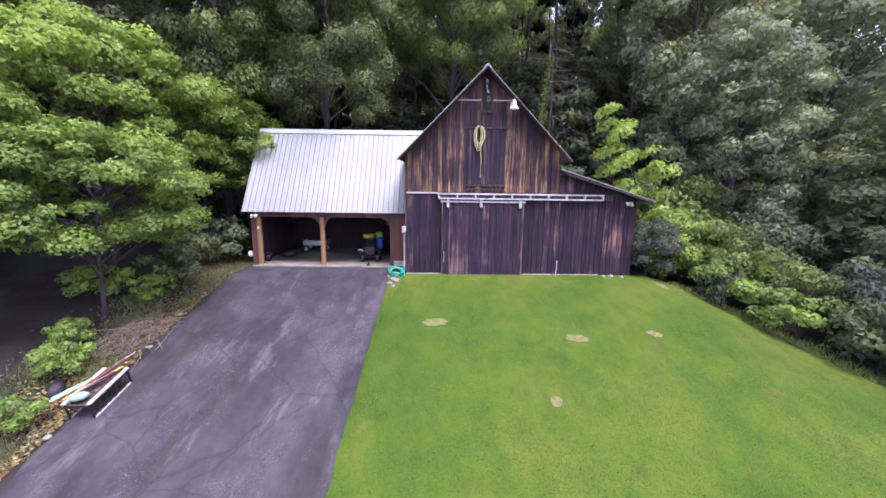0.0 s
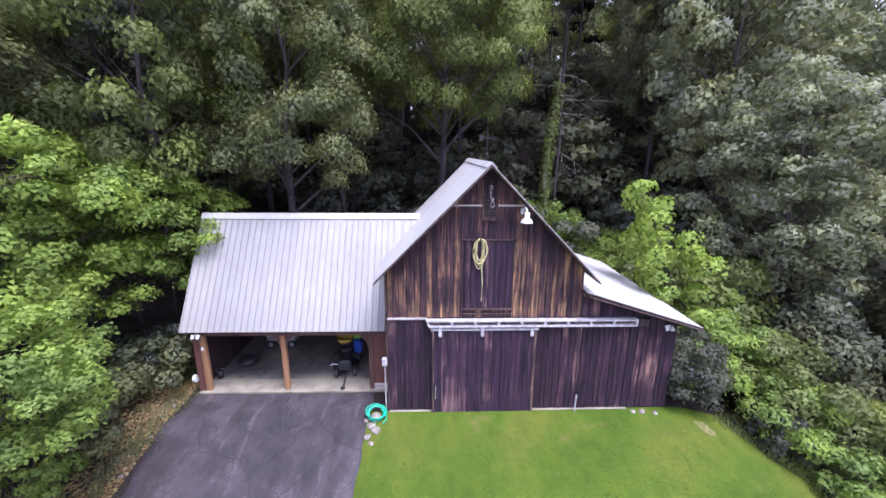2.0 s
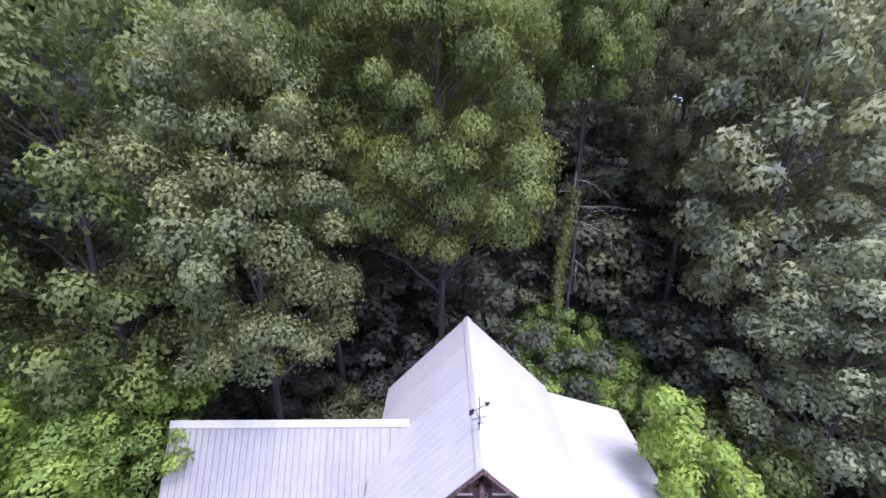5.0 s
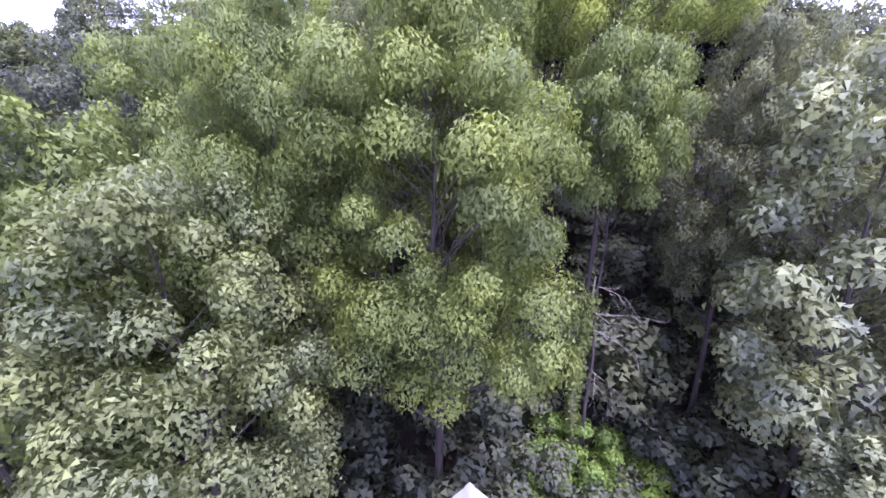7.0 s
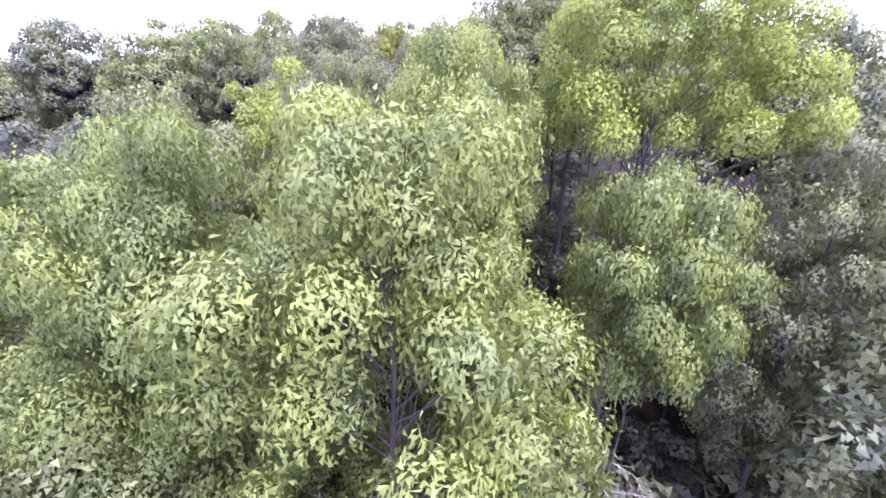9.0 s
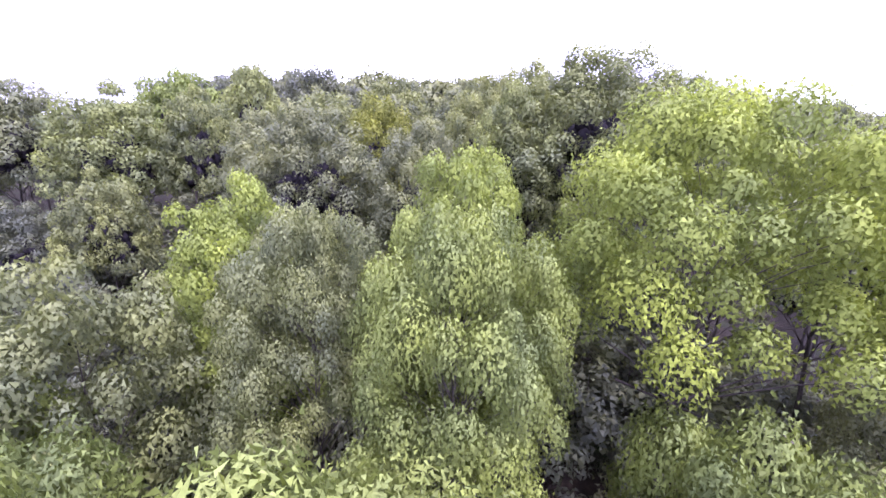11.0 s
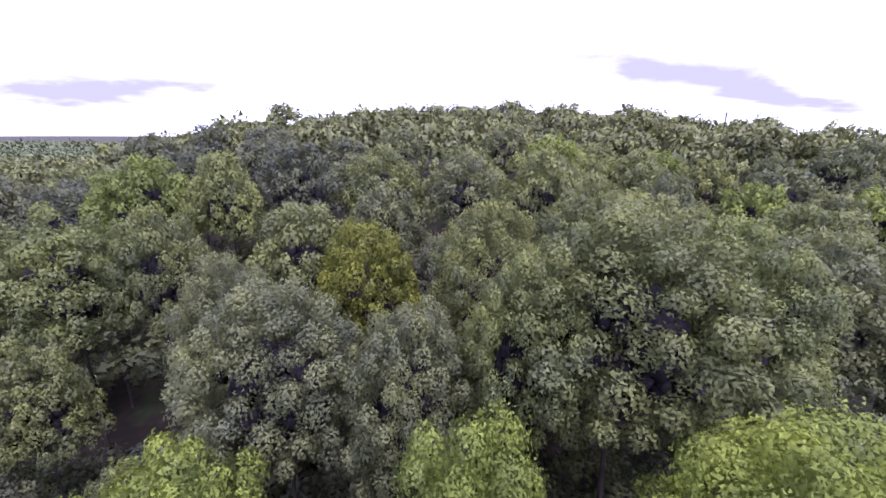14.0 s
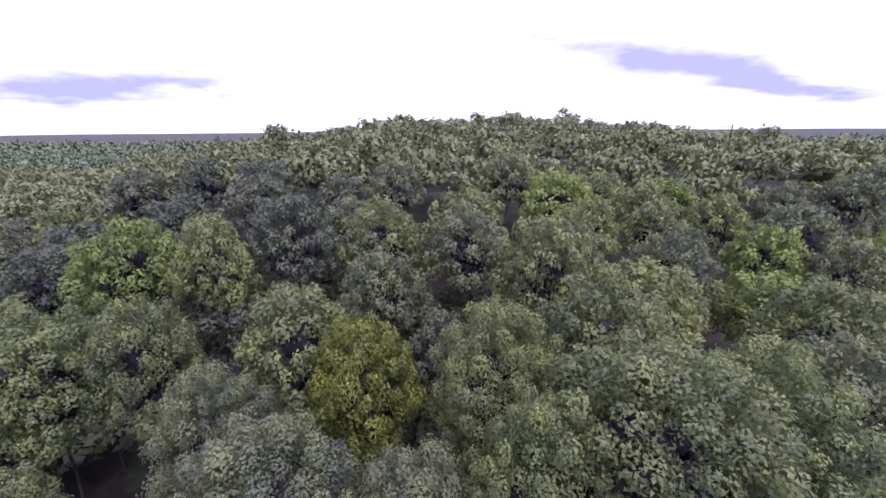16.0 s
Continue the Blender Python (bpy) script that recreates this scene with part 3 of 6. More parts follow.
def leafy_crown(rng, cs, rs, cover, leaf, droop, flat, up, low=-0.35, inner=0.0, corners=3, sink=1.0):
    """Each lobe is a bumpy cushion of leaves, thick above and thin below; dark balls in the heart of the crown stand in
    for shade.
    """
    squash = np.array([1, 1, flat])
    ball, ball_faces = CORE, CORE_FACES
    if corners == 3:
        ball_faces = np.concatenate([ball_faces[:, :3], ball_faces[:, [0, 2, 3]]])
    vs, ns, mass_v, mass_n = [], [], [], []
    ca, ra = np.array(cs), np.array(rs)
    heart = ca.mean(0) - np.array([0, 0, 0.25 * np.ptp(ca[:, 2])])
    for i, (c, r) in enumerate(zip(cs, rs)):
        n = max(6, int(cover / (0.5 * leaf[0] * leaf[1]) * 2 * math.pi * r * r * (1 - low)))
        d = even_dirs(rng, n, low)
        bumps = unit(even_dirs(rng, 9, -0.5) + rng.normal(0, 0.3, (9, 3)))
        near = d @ bumps.T
        best = near.argmax(1)
        swell = np.clip((near.max(1) - 0.5) / 0.38, 0, 1)
        reach = 0.74 + (0.22 + 0.24 * rng.random(9))[best] * swell ** 0.8
        p = c + d * squash * (r * reach * rng.uniform(0.60, 1.06, n))[:, None]
        stray = rng.random(n) < 0.10
        p[stray] += d[stray] * r * rng.uniform(0.08, 0.36, (stray.sum(), 1))
        # no leaves deep inside a neighbouring lobe, fewer on the underside and between the bumps
        dist = np.linalg.norm((p[:, None] - ca[None]) / squash, axis=2) / ra[None]
        dist[:, i] = 9
        keep = (dist.min(1) > 0.72) & (rng.random(n) < np.clip(0.8 + 0.9 * d[:, 2], 0.3, 1) * (0.72 + 0.28 * swell))
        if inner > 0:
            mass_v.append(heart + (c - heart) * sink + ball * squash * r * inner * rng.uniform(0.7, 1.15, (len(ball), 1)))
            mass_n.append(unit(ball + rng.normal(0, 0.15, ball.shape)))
        if not keep.any():
            continue
        p, d, best = p[keep], d[keep], best[keep]
        face = unit(0.55 * d + 0.45 * bumps[best])
        soft = unit(0.62 * d + 0.38 * bumps[best] + rng.normal(0, 0.16, d.shape))
        vs.append(leaf_quads(rng, p, face, leaf[0], leaf[1], droop, up, 0.6, corners))
        ns.append(np.repeat(soft, corners, axis=0))
    v = np.concatenate(vs)
    faces = [quads(v, corners)]
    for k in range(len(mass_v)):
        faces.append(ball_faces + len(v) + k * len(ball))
    return np.concatenate([v] + mass_v), np.concatenate(ns + mass_n), np.concatenate(faces), len(faces[0])


def limb_mesh(rng, height, base, trunk_r, tips, sides=7, lean=(0, 0)):
    """A tapered, slightly crooked trunk with limbs that reach to the clumps."""
    bm = bmesh.new()
    top = height * 0.86
    spine = [Vector((lean[0] * (k / 7) + rng.normal(0, 0.05) * k * trunk_r * 3, lean[1] * (k / 7) + rng.normal(0, 0.05) * k * trunk_r * 3, -0.4 + (top + 0.4) * k / 7)) for k in range(8)]
    for k in range(7):
        r0 = trunk_r * (1.25 if k == 0 else 1) * (1 - k / 7.6)
        r1 = trunk_r * (1 - (k + 1) / 7.6)
        bar(bm, spine[k], spine[k + 1], r0, r1, sides)
    for c in tips:
        c = Vector(c)
        want = max(base * 0.75, c.z - 0.55 * math.hypot(c.x, c.y) - 0.4)
        k = min(max((want + 0.4) / (top + 0.4) * 7, 0), 6.6)
        a = spine[int(k)].lerp(spine[int(k) + 1], k - int(k))
        mid = a.lerp(c, 0.5) + Vector((rng.normal(0, 0.15), rng.normal(0, 0.15), 0.25))
        r = trunk_r * (1 - k / 8) * 0.38
        bar(bm, a, mid, r, r * 0.6, 5)
        bar(bm, mid, c, r * 0.6, r * 0.2, 4)
    return bm


def shade_cores(me, leaves):
    """The faces after the leaves are dark balls that put shade inside the crown."""
    me.materials.append(CORE_SHADE)
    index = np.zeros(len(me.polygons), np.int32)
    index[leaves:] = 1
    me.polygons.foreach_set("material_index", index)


def tree_meshes(seed, height, base, radius, lobes, size, cover, leaf, shape="round", trunk_r=0.2, droop=0.3, flat=0.8, material=None, limbs=18, up=0.3, low=-0.35, inner=0.0, gap=0.64, sink=1.0):
    """Crown and trunk meshes of one tree form."""
    rng = np.random.default_rng(seed)
    cs, rs = crown_lobes(rng, height, base, radius, lobes, size, shape, gap)
    v, soft, faces, leaves = leafy_crown(rng, cs, rs, cover, leaf, droop, flat, up, low, inner, sink=sink)
    crown = raw_mesh("crown", v, faces, material or LEAF_OAK, normals=soft)
    shade_cores(crown, leaves)
    bm = limb_mesh(rng, height, base, trunk_r, cs[:limbs])
    trunk = bpy.data.meshes.new("trunk")
    bm.to_mesh(trunk)
    bm.free()
    trunk.materials.append(BARK)
    return crown, trunk


def plant(name, meshes, at, turn, scale, label, category, group, material=None):
    """A tree or shrub: trunk and crown under one Empty."""
    ob = thing(name, label, category, group=group)
    ob.matrix_world = pose(*at, 0, 0, turn) @ Matrix.Diagonal((*scale, 1))
    for key, me in zip(("crown", "trunk"), meshes):
        o = new(key, me)
        o.parent = ob
        if key == "crown" and material is not None:
            o.material_slots[0].link = "OBJECT"
            o.material_slots[0].material = material
    return ob


# forms are 20 m high with a 5 m crown, then scaled to each tree
NEAR = [
    tree_meshes(11, 20, 6.0, 5.0, 96, (0.13, 0.28), 1.1, (0.168, 0.072), "round", 0.24, 0.5, 0.8, None, 60, 0.2, -0.35, 0.0, 0.5),
    tree_meshes(12, 20, 4.0, 4.8, 106, (0.12, 0.24), 1.1, (0.205, 0.15), "round", 0.22, 0.2, 0.95, None, 34, 0.3, -0.35, 0.0, 0.68),
    tree_meshes(13, 20, 5.0, 5.0, 100, (0.12, 0.25), 1.05, (0.175, 0.128), "round", 0.26, 0.2, 0.95, None, 34, 0.3, -0.35, 0.0, 0.68),
    tree_meshes(19, 20, 14.8, 4.8, 78, (0.11, 0.23), 1.15, (0.118, 0.08), "dome", 0.2, 0.3, 1.0, None, 54, 0.3, -0.4, 0.0, 0.74),
    tree_meshes(20, 20, 12.6, 5.0, 30, (0.22, 0.42), 1.15, (0.19, 0.13), "round", 0.2, 0.3, 0.6, None, 30, 0.3, -0.4),
]
SIDE = [tree_meshes(14 + k, 20, 3.0, 4.8, 76, (0.16, 0.28), 1.1, (0.30, 0.22), "round", 0.24, 0.15, 0.85, None, 26) for k in range(3)]
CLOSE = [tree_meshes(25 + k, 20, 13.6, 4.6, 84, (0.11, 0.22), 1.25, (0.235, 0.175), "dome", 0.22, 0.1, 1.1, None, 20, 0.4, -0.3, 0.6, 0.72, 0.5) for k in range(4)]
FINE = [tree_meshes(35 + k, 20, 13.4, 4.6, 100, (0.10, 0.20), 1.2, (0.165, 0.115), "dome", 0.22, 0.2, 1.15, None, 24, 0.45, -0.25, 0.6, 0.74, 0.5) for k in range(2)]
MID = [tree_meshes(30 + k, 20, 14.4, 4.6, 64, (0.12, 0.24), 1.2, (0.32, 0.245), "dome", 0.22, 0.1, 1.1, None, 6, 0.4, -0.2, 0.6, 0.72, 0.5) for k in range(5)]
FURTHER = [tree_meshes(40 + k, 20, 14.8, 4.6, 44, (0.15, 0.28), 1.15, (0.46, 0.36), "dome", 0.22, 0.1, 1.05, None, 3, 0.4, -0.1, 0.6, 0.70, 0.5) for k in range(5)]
LOW = [tree_meshes(80 + k, 8, 0.6, 2.8, 11, (0.28, 0.46), 0.9, (0.42, 0.34), "round", 0.09, 0.2, 0.75, LEAF_DARK, 6) for k in range(3)]
MAPLE = tree_meshes(50, 10, 2.6, 4.3, 92, (0.11, 0.23), 1.25, (0.17, 0.14), "round", 0.11, 0.2, 0.8, LEAF_MAPLE, 60, 0.5, -0.3)
SHRUB = [tree_meshes(60 + k, 2.6, 0.05, 1.6, 13, (0.24, 0.42), 1.2, (0.23, 0.18), "round", 0.03, 0.2, 0.85, LEAF_DARK, 8) for k in range(3)]
BIG_SHRUB = [tree_meshes(64 + k, 2.6, 0.05, 1.6, 22, (0.18, 0.34), 1.2, (0.125, 0.09), "round", 0.03, 0.2, 0.85, LEAF_DARK, 14) for k in range(3)]
SAPLING = tree_meshes(70, 8, 1.2, 1.9, 34, (0.20, 0.34), 1.2, (0.22, 0.12), "cone", 0.06, 0.35, 0.5, LEAF_BRIGHT, 30, 0.5, -0.3)


def near_tree(x, y, top, radius, k, material, label, name="oak_tree", turn=None):
    z = float(land(x, y)) - 0.05
    s = (top - z) / 20
    plant(name, (SIDE if abs(x - 1) > 15.6 and k < 3 else NEAR)[k], (x, y, z), 37 * x + 11 * y if turn is None else turn, (radius / 5, radius / 5, s), label, "tree", "trees round the barn", material)


def shrub(x, y, size, k, material, label, squash=1.0, name="shrub"):
    z = float(land(x, y)) - 0.03
    plant(name, (BIG_SHRUB if size > 0.9 and name == "shrub" else SHRUB)[k % 3], (x, y, z), 53 * x + 29 * y, (size, size, size * squash), label, "shrub", "undergrowth shrubs", material)


OAK_LABEL = "tall green oak in the wood behind the barn"
BARN_TREES = (
    (1.9, 9.8, 24.6, 4.7, 0, LEAF_BRIGHT, "large oak with drooping leaf clusters behind the barn"),
    (-3.4, 10.2, 24.2, 3.6, 0, LEAF_BRIGHT, "yellow-green oak with drooping leaves behind the carport"),
    (-4.7, 5.9, 19.2, 4.2, 2, LEAF_SILVER, "broad pale green oak leaning over the carport"),
    (-9.8, 5.2, 22.0, 4.6, 1, LEAF_BRIGHT, "tall green oak beside the carport"),
    (-8.6, 13.2, 23.4, 4.0, 2, LEAF_BRIGHT, "tall yellow-green tree behind the carport"),
    (-14.6, 9.2, 20.0, 4.8, 2, LEAF_DARK, OAK_LABEL),
    (-14.2, 1.6, 15.5, 4.2, 1, LEAF_OAK, "oak at the edge of the driveway wood"),
    (-17.5, -2.5, 15.0, 4.6, 1, LEAF_DARK, "dark tree in the wood beside the driveway"),
)
DRIVE_AND_LAWN_TREES = (
    (-20.5, 5.0, 18.0, 5.0, 1, LEAF_DARK, "dark tree in the wood beside the driveway"),
    (-16.5, -9.0, 12.5, 4.4, 2, LEAF_OAK, "tree in the wood beside the driveway"),
    (9.0, 12.4, 23.0, 2.6, 4, LEAF_BRIGHT, "slim tree with a narrow crown behind the barn"),
    (17.0, 10.0, 23.0, 4.6, 1, LEAF_VEILED, "broad grey-green tree beside the barn"),
    (15.8, 14.8, 24.4, 3.2, 2, LEAF_GREY, "grey-green tree behind the barn"),
    (20.6, 16.0, 24.5, 4.8, 2, LEAF_VEILED, OAK_LABEL),
    (16.6, 4.6, 12.6, 3.6, 2, LEAF_VEILED, "grey-green tree at the edge of the lawn"),
    (22.5, -0.5, 10.5, 4.4, 1, LEAF_VEILED, "grey-green tree at the edge of the lawn"),
    (23.5, 7.0, 17.0, 5.0, 1, LEAF_VEILED, "grey-green tree beside the lawn"),
)
SLOPE_TREES = (
    (3.3, 14.8, 27.0, 3.2, 3, LEAF_BRIGHT, "green tree on the hillside behind the barn"),
    (-0.7, 16.6, 26.4, 3.0, 3, LEAF_OAK, "grey-green tree on the hillside"),
    (-4.7, 20.4, 26.8, 3.1, 1, LEAF_LIME, "yellow-green tree on the hillside"),
    (3.7, 20.2, 28.2, 3.0, 2, LEAF_LIME, "bright yellow-green tree on the hillside"),
    (10.4, 17.2, 29.8, 5.0, 3, LEAF_LIME, "tall bright green tree on the hillside"),
    (-6.8, 15.8, 25.2, 3.4, 1, LEAF_OAK, "green tree on the hillside"),
    (-14.6, 16.6, 24.0, 4.6, 1, LEAF_DARK, OAK_LABEL),
    (-21.5, 13.0, 22.5, 5.0, 2, LEAF_OAK, OAK_LABEL),
    (27.5, 13.0, 19.5, 4.6, 2, LEAF_VEILED, "grey-green tree beside the lawn"),
)
for x, y, top, radius, k, material, label in BARN_TREES:
    near_tree(x, y, top, radius, k, material, label)
for x, y, top, radius, k, material, label in DRIVE_AND_LAWN_TREES:
    near_tree(x, y, top, radius, k, material, label)
for x, y, top, radius, k, material, label in SLOPE_TREES:
    near_tree(x, y, top, radius, k, material, label)

# maples over the driveway
for x, y, top, radius, turn, label in (
    (-11.4, -0.6, 9.6, 4.2, 0, "light green maple with layered branches beside the driveway"),
    (-9.8, 3.0, 8.2, 3.6, 100, "light green maple reaching over the carport roof"),
    (-9.3, -3.7, 5.6, 3.1, 310, "light green maple with low branches beside the driveway"),
    (-13.0, -6.2, 7.6, 3.6, 210, "light green maple beside the driveway"),
):
    z = float(land(x, y))
    plant("maple_tree", MAPLE, (x, y, z), turn, (radius / 4.3, radius / 4.3, (top - z) / 10), label, "tree", "maples beside the driveway")
sap = plant("sapling", SAPLING, (11.2, 2.6, float(land(11.2, 2.6)) - 0.03), 40, (1.15, 1.15, 1.0), "bright green sapling leaning over the lean-to roof", "sapling", "", LEAF_MAPLE)
sap.matrix_world = pose(13.6, 3.2, float(land(13.6, 3.2)) - 0.1, 0, -29, 0) @ Matrix.Diagonal((1.05, 1.05, 1.2, 1))

# undergrowth
rng = np.random.default_rng(5)
CORNER_SHRUBS = (
    (10.4, 0.9, 0.95, 0, LEAF_DARK, "dark vine-like shrub against the barn corner"),
    (10.1, 0.2, 0.62, 1, LEAF_DARK, "dark shrub against the barn corner"),
    (11.6, 1.4, 1.15, 2, LEAF_MAPLE, "bright green shrub beside the barn"),
    (12.6, 2.6, 1.5, 0, LEAF_MAPLE, "bright green shrub beside the barn"),
    (13.2, -0.4, 1.0, 1, LEAF_MAPLE, "bright green shrub at the edge of the lawn"),
    (12.6, -1.1, 0.55, 0, LEAF_DARK, "low dark shrub at the edge of the lawn"),
    (13.8, 0.6, 1.35, 1, LEAF_BRIGHT, "green shrub at the edge of the lawn"),
    (13.6, -2.6, 0.75, 2, LEAF_MAPLE, "light green shrub at the edge of the lawn"),
    (15.4, -1.4, 1.2, 0, LEAF_BRIGHT, "green shrub at the edge of the lawn"),
    (15.0, -4.6, 0.8, 1, LEAF_OAK, "low green shrub at the edge of the lawn"),
    (17.2, -3.4, 1.35, 2, LEAF_DARK, "dark shrub at the edge of the lawn"),
)
LAWN_SHRUBS = (
    (16.6, -6.8, 0.9, 0, LEAF_MAPLE, "light green shrub at the edge of the lawn"),
    (16.2, 2.2, 1.8, 1, LEAF_GREY, "grey-green shrub beside the lawn"),
    (19.5, -2.0, 1.8, 2, LEAF_GREY, "grey-green shrub beside the lawn"),
    (19.0, -6.8, 1.5, 1, LEAF_DARK, "dark shrub beside the lawn"),
    (13.2, 5.0, 1.9, 0, LEAF_BRIGHT, "tall green shrub beside the barn"),
    (12.6, 8.6, 1.6, 2, LEAF_BRIGHT, "yellow-green shrub behind the barn"),
    (7.2, 11.4, 1.5, 1, LEAF_MAPLE, "yellow-green brambles behind the barn"),
    (9.0, 12.2, 1.6, 2, LEAF_MAPLE, "yellow-green brambles behind the barn"),
    (10.8, 11.2, 1.5, 0, LEAF_MAPLE, "yellow-green brambles behind the barn"),
    (10.6, 9.2, 1.1, 0, LEAF_MAPLE, "yellow-green brambles behind the barn"),
    (8.0, 9.6, 1.0, 2, LEAF_BRIGHT, "yellow-green brambles behind the barn"),
)
BARN_BACK_SHRUBS = (
    (9.4, 10.6, 1.3, 1, LEAF_MAPLE, "yellow-green brambles behind the barn"),
    (6.6, 10.6, 1.3, 0, LEAF_BRIGHT, "yellow-green brambles behind the barn"),
    (4.0, 9.4, 1.4, 2, LEAF_OAK, "green shrub behind the barn"),
    (0.8, 9.4, 1.6, 1, LEAF_DARK, "green shrub behind the barn"),
    (-2.0, 8.2, 1.5, 0, LEAF_OAK, "green shrub behind the carport"),
    (-5.0, 8.8, 1.3, 2, LEAF_DARK, "dark shrub behind the carport"),
    (-8.2, 6.4, 1.2, 1, LEAF_DARK, "dark shrub behind the carport"),
    (-10.2, -2.9, 0.6, 2, LEAF_MAPLE, "bright green shrub beside the driveway"),
    (-8.5, -1.5, 0.6, 0, LEAF_OAK, "green shrub beside the driveway"),
    (-8.5, 1.2, 0.9, 2, LEAF_OAK, "green shrub beside the carport"),
)
DRIVE_SHRUBS = (
    (-8.3, -6.3, 0.4, 2, LEAF_MAPLE, "low green weeds behind the rack"),
    (-8.6, 2.2, 0.8, 0, LEAF_DARK, "dark shrub beside the carport"),
    (-8.9, 0.6, 0.62, 2, LEAF_OAK, "low green shrub beside the driveway"),
    (-8.6, -2.6, 0.42, 0, LEAF_MAPLE, "low green weeds beside the driveway"),
    (-8.9, -5.3, 0.36, 1, LEAF_MAPLE, "low green weeds beside the driveway"),
    (-7.9, -7.9, 0.34, 2, LEAF_MAPLE, "low green weeds beside the driveway"),
    (-9.2, -8.6, 0.40, 1, LEAF_OAK, "low green weeds beside the driveway"),
)
for x, y, size, k, material, label in CORNER_SHRUBS:
    shrub(x, y, size, k, material, label, rng.uniform(0.85, 1.15))
for x, y, size, k, material, label in LAWN_SHRUBS:
    shrub(x, y, size, k, material, label, rng.uniform(0.85, 1.15))
for x, y, size, k, material, label in BARN_BACK_SHRUBS:
    shrub(x, y, size, k, material, label, rng.uniform(0.85, 1.15))
for x, y, size, k, material, label in DRIVE_SHRUBS:
    shrub(x, y, size, k, material, label, rng.uniform(0.85, 1.15))

# understory: small dark trees and bushes on the slope and in the woods at both sides
under = np.random.default_rng(17)
GREENS = (LEAF_DARK, LEAF_DARK, LEAF_DARK, LEAF_GREY)
spots = [(-12.0, 21.8), (-10.2, 25.0), (-14.0, 25.2), (-7.2, 23.6), (-3.0, 11.4), (-1.8, 13.6), (11.2, 14.6), (13.2, 13.4), (6.2, 13.8), (-4.6, 13.4), (8.4, 16.0)]
for x0, x1, y0, y1, count in ((-24, 28, 10.0, 24, 38), (-22, 24, 20, 30, 34), (-22, 24, 30, 42, 14), (-28, -15.5, -12, 9, 10), (9, 27, 18, 32, 20), (19, 34, -7, 14, 16)):
    made = tries = 0
    while made < count and tries < 4000:
        tries += 1
        x, y = under.uniform(x0, x1), under.uniform(y0, y1)
        if all(math.hypot(x - a, y - b) > 2.5 for a, b in spots):
            spots.append((x, y))
            made += 1
for n, (x, y) in enumerate(spots):
    z = float(land(x, y)) - 0.05
    s = under.uniform(0.55, 1.0)
    plant("understory_tree", LOW[n % 3], (x, y, z), under.uniform(0, 360), (s * 1.1, s * 1.1, s), "small dark understory tree in the wood", "tree", "understory of the wood", GREENS[int(under.integers(0, 4))])
# more of them where the wood opens up on the slope
gap = np.random.default_rng(29)
for n, (x, y) in enumerate([(-9.2, 22.4), (-13.2, 20.0), (-11.6, 27.0), (-15.6, 22.6), (-8.2, 26.6), (-6.2, 20.6), (-10.4, 19.4), (-13.0, 23.4), (-5.6, 25.2), (-16.2, 26.4), (-17.6, 20.2)]):
    s = gap.uniform(0.8, 1.15)
    plant("understory_tree", LOW[n % 3], (x, y, float(land(x, y)) - 0.05), gap.uniform(0, 360), (s * 1.2, s * 1.2, s), "small dark understory tree in the wood", "tree", "understory of the wood", GREENS[n % 4])
deep = [(-31.0, 35.1), (-35.2, 41.0), (-28.4, 37.7), (-20.3, 56.0), (-10.8, 46.4), (-6.7, 40.4), (14.4, 52.0), (11.3, 46.4), (12.6, 43.0), (-19.3, 47.0), (-29.0, 41.0), (-40.0, 52.0), (18.0, 55.0)]
tries = 0
while len(deep) < 46 and tries < 4000:
    tries += 1
    x, y = gap.uniform(-46, 22), gap.uniform(34, 60)
    if all(math.hypot(x - a, y - b) > 4.0 for a, b in deep):
        deep.append((x, y))
for n, (x, y) in enumerate(deep):
    s = gap.uniform(1.0, 1.4)
    plant("understory_tree", LOW[n % 3], (x, y, float(land(x, y)) - 0.05), gap.uniform(0, 360), (s * 1.2, s * 1.2, s), "small dark understory tree in the wood", "tree", "understory of the wood", GREENS[n % 4])
low_spots = [(-12.0, 21.8), (-10.2, 25.0), (-14.0, 25.2), (-7.2, 23.6), (-3.0, 11.4), (-1.8, 13.6), (11.2, 14.6), (13.2, 13.4), (6.2, 13.8), (-4.6, 13.4), (8.4, 16.0)]
for x0, x1, y0, y1, count in ((-20, 24, 9.0, 17, 46), (-24, -13.5, -12, 8, 8), (15.5, 27, -9, 10, 26)):
    made = tries = 0
    while made < count and tries < 4000:
        tries += 1
        x, y = under.uniform(x0, x1), under.uniform(y0, y1)
        if all(math.hypot(x - a, y - b) > 1.5 for a, b in low_spots):
            low_spots.append((x, y))
            made += 1
for n, (x, y) in enumerate(low_spots):
    shrub(x, y, under.uniform(0.6, 1.15), n, GREENS[int(under.integers(0, 4))], "low green bush on the floor of the wood", under.uniform(0.6, 1.1), "bush")

# the wood on the hillside: single trees, then far crowns as one mass
LEFT_WOOD = (LEAF_DARK, LEAF_OAK, LEAF_DARK, LEAF_GREY)
MIDDLE_WOOD = (LEAF_OAK, LEAF_GREY, LEAF_OAK, LEAF_DARK, LEAF_GREY)
RIGHT_WOOD = (LEAF_GREY, LEAF_OAK, LEAF_BRIGHT, LEAF_GREY, LEAF_OAK)


def canopy(x, y):
    """Height of the tree tops over the hill."""
    return float(land(x, y)) + 21.0


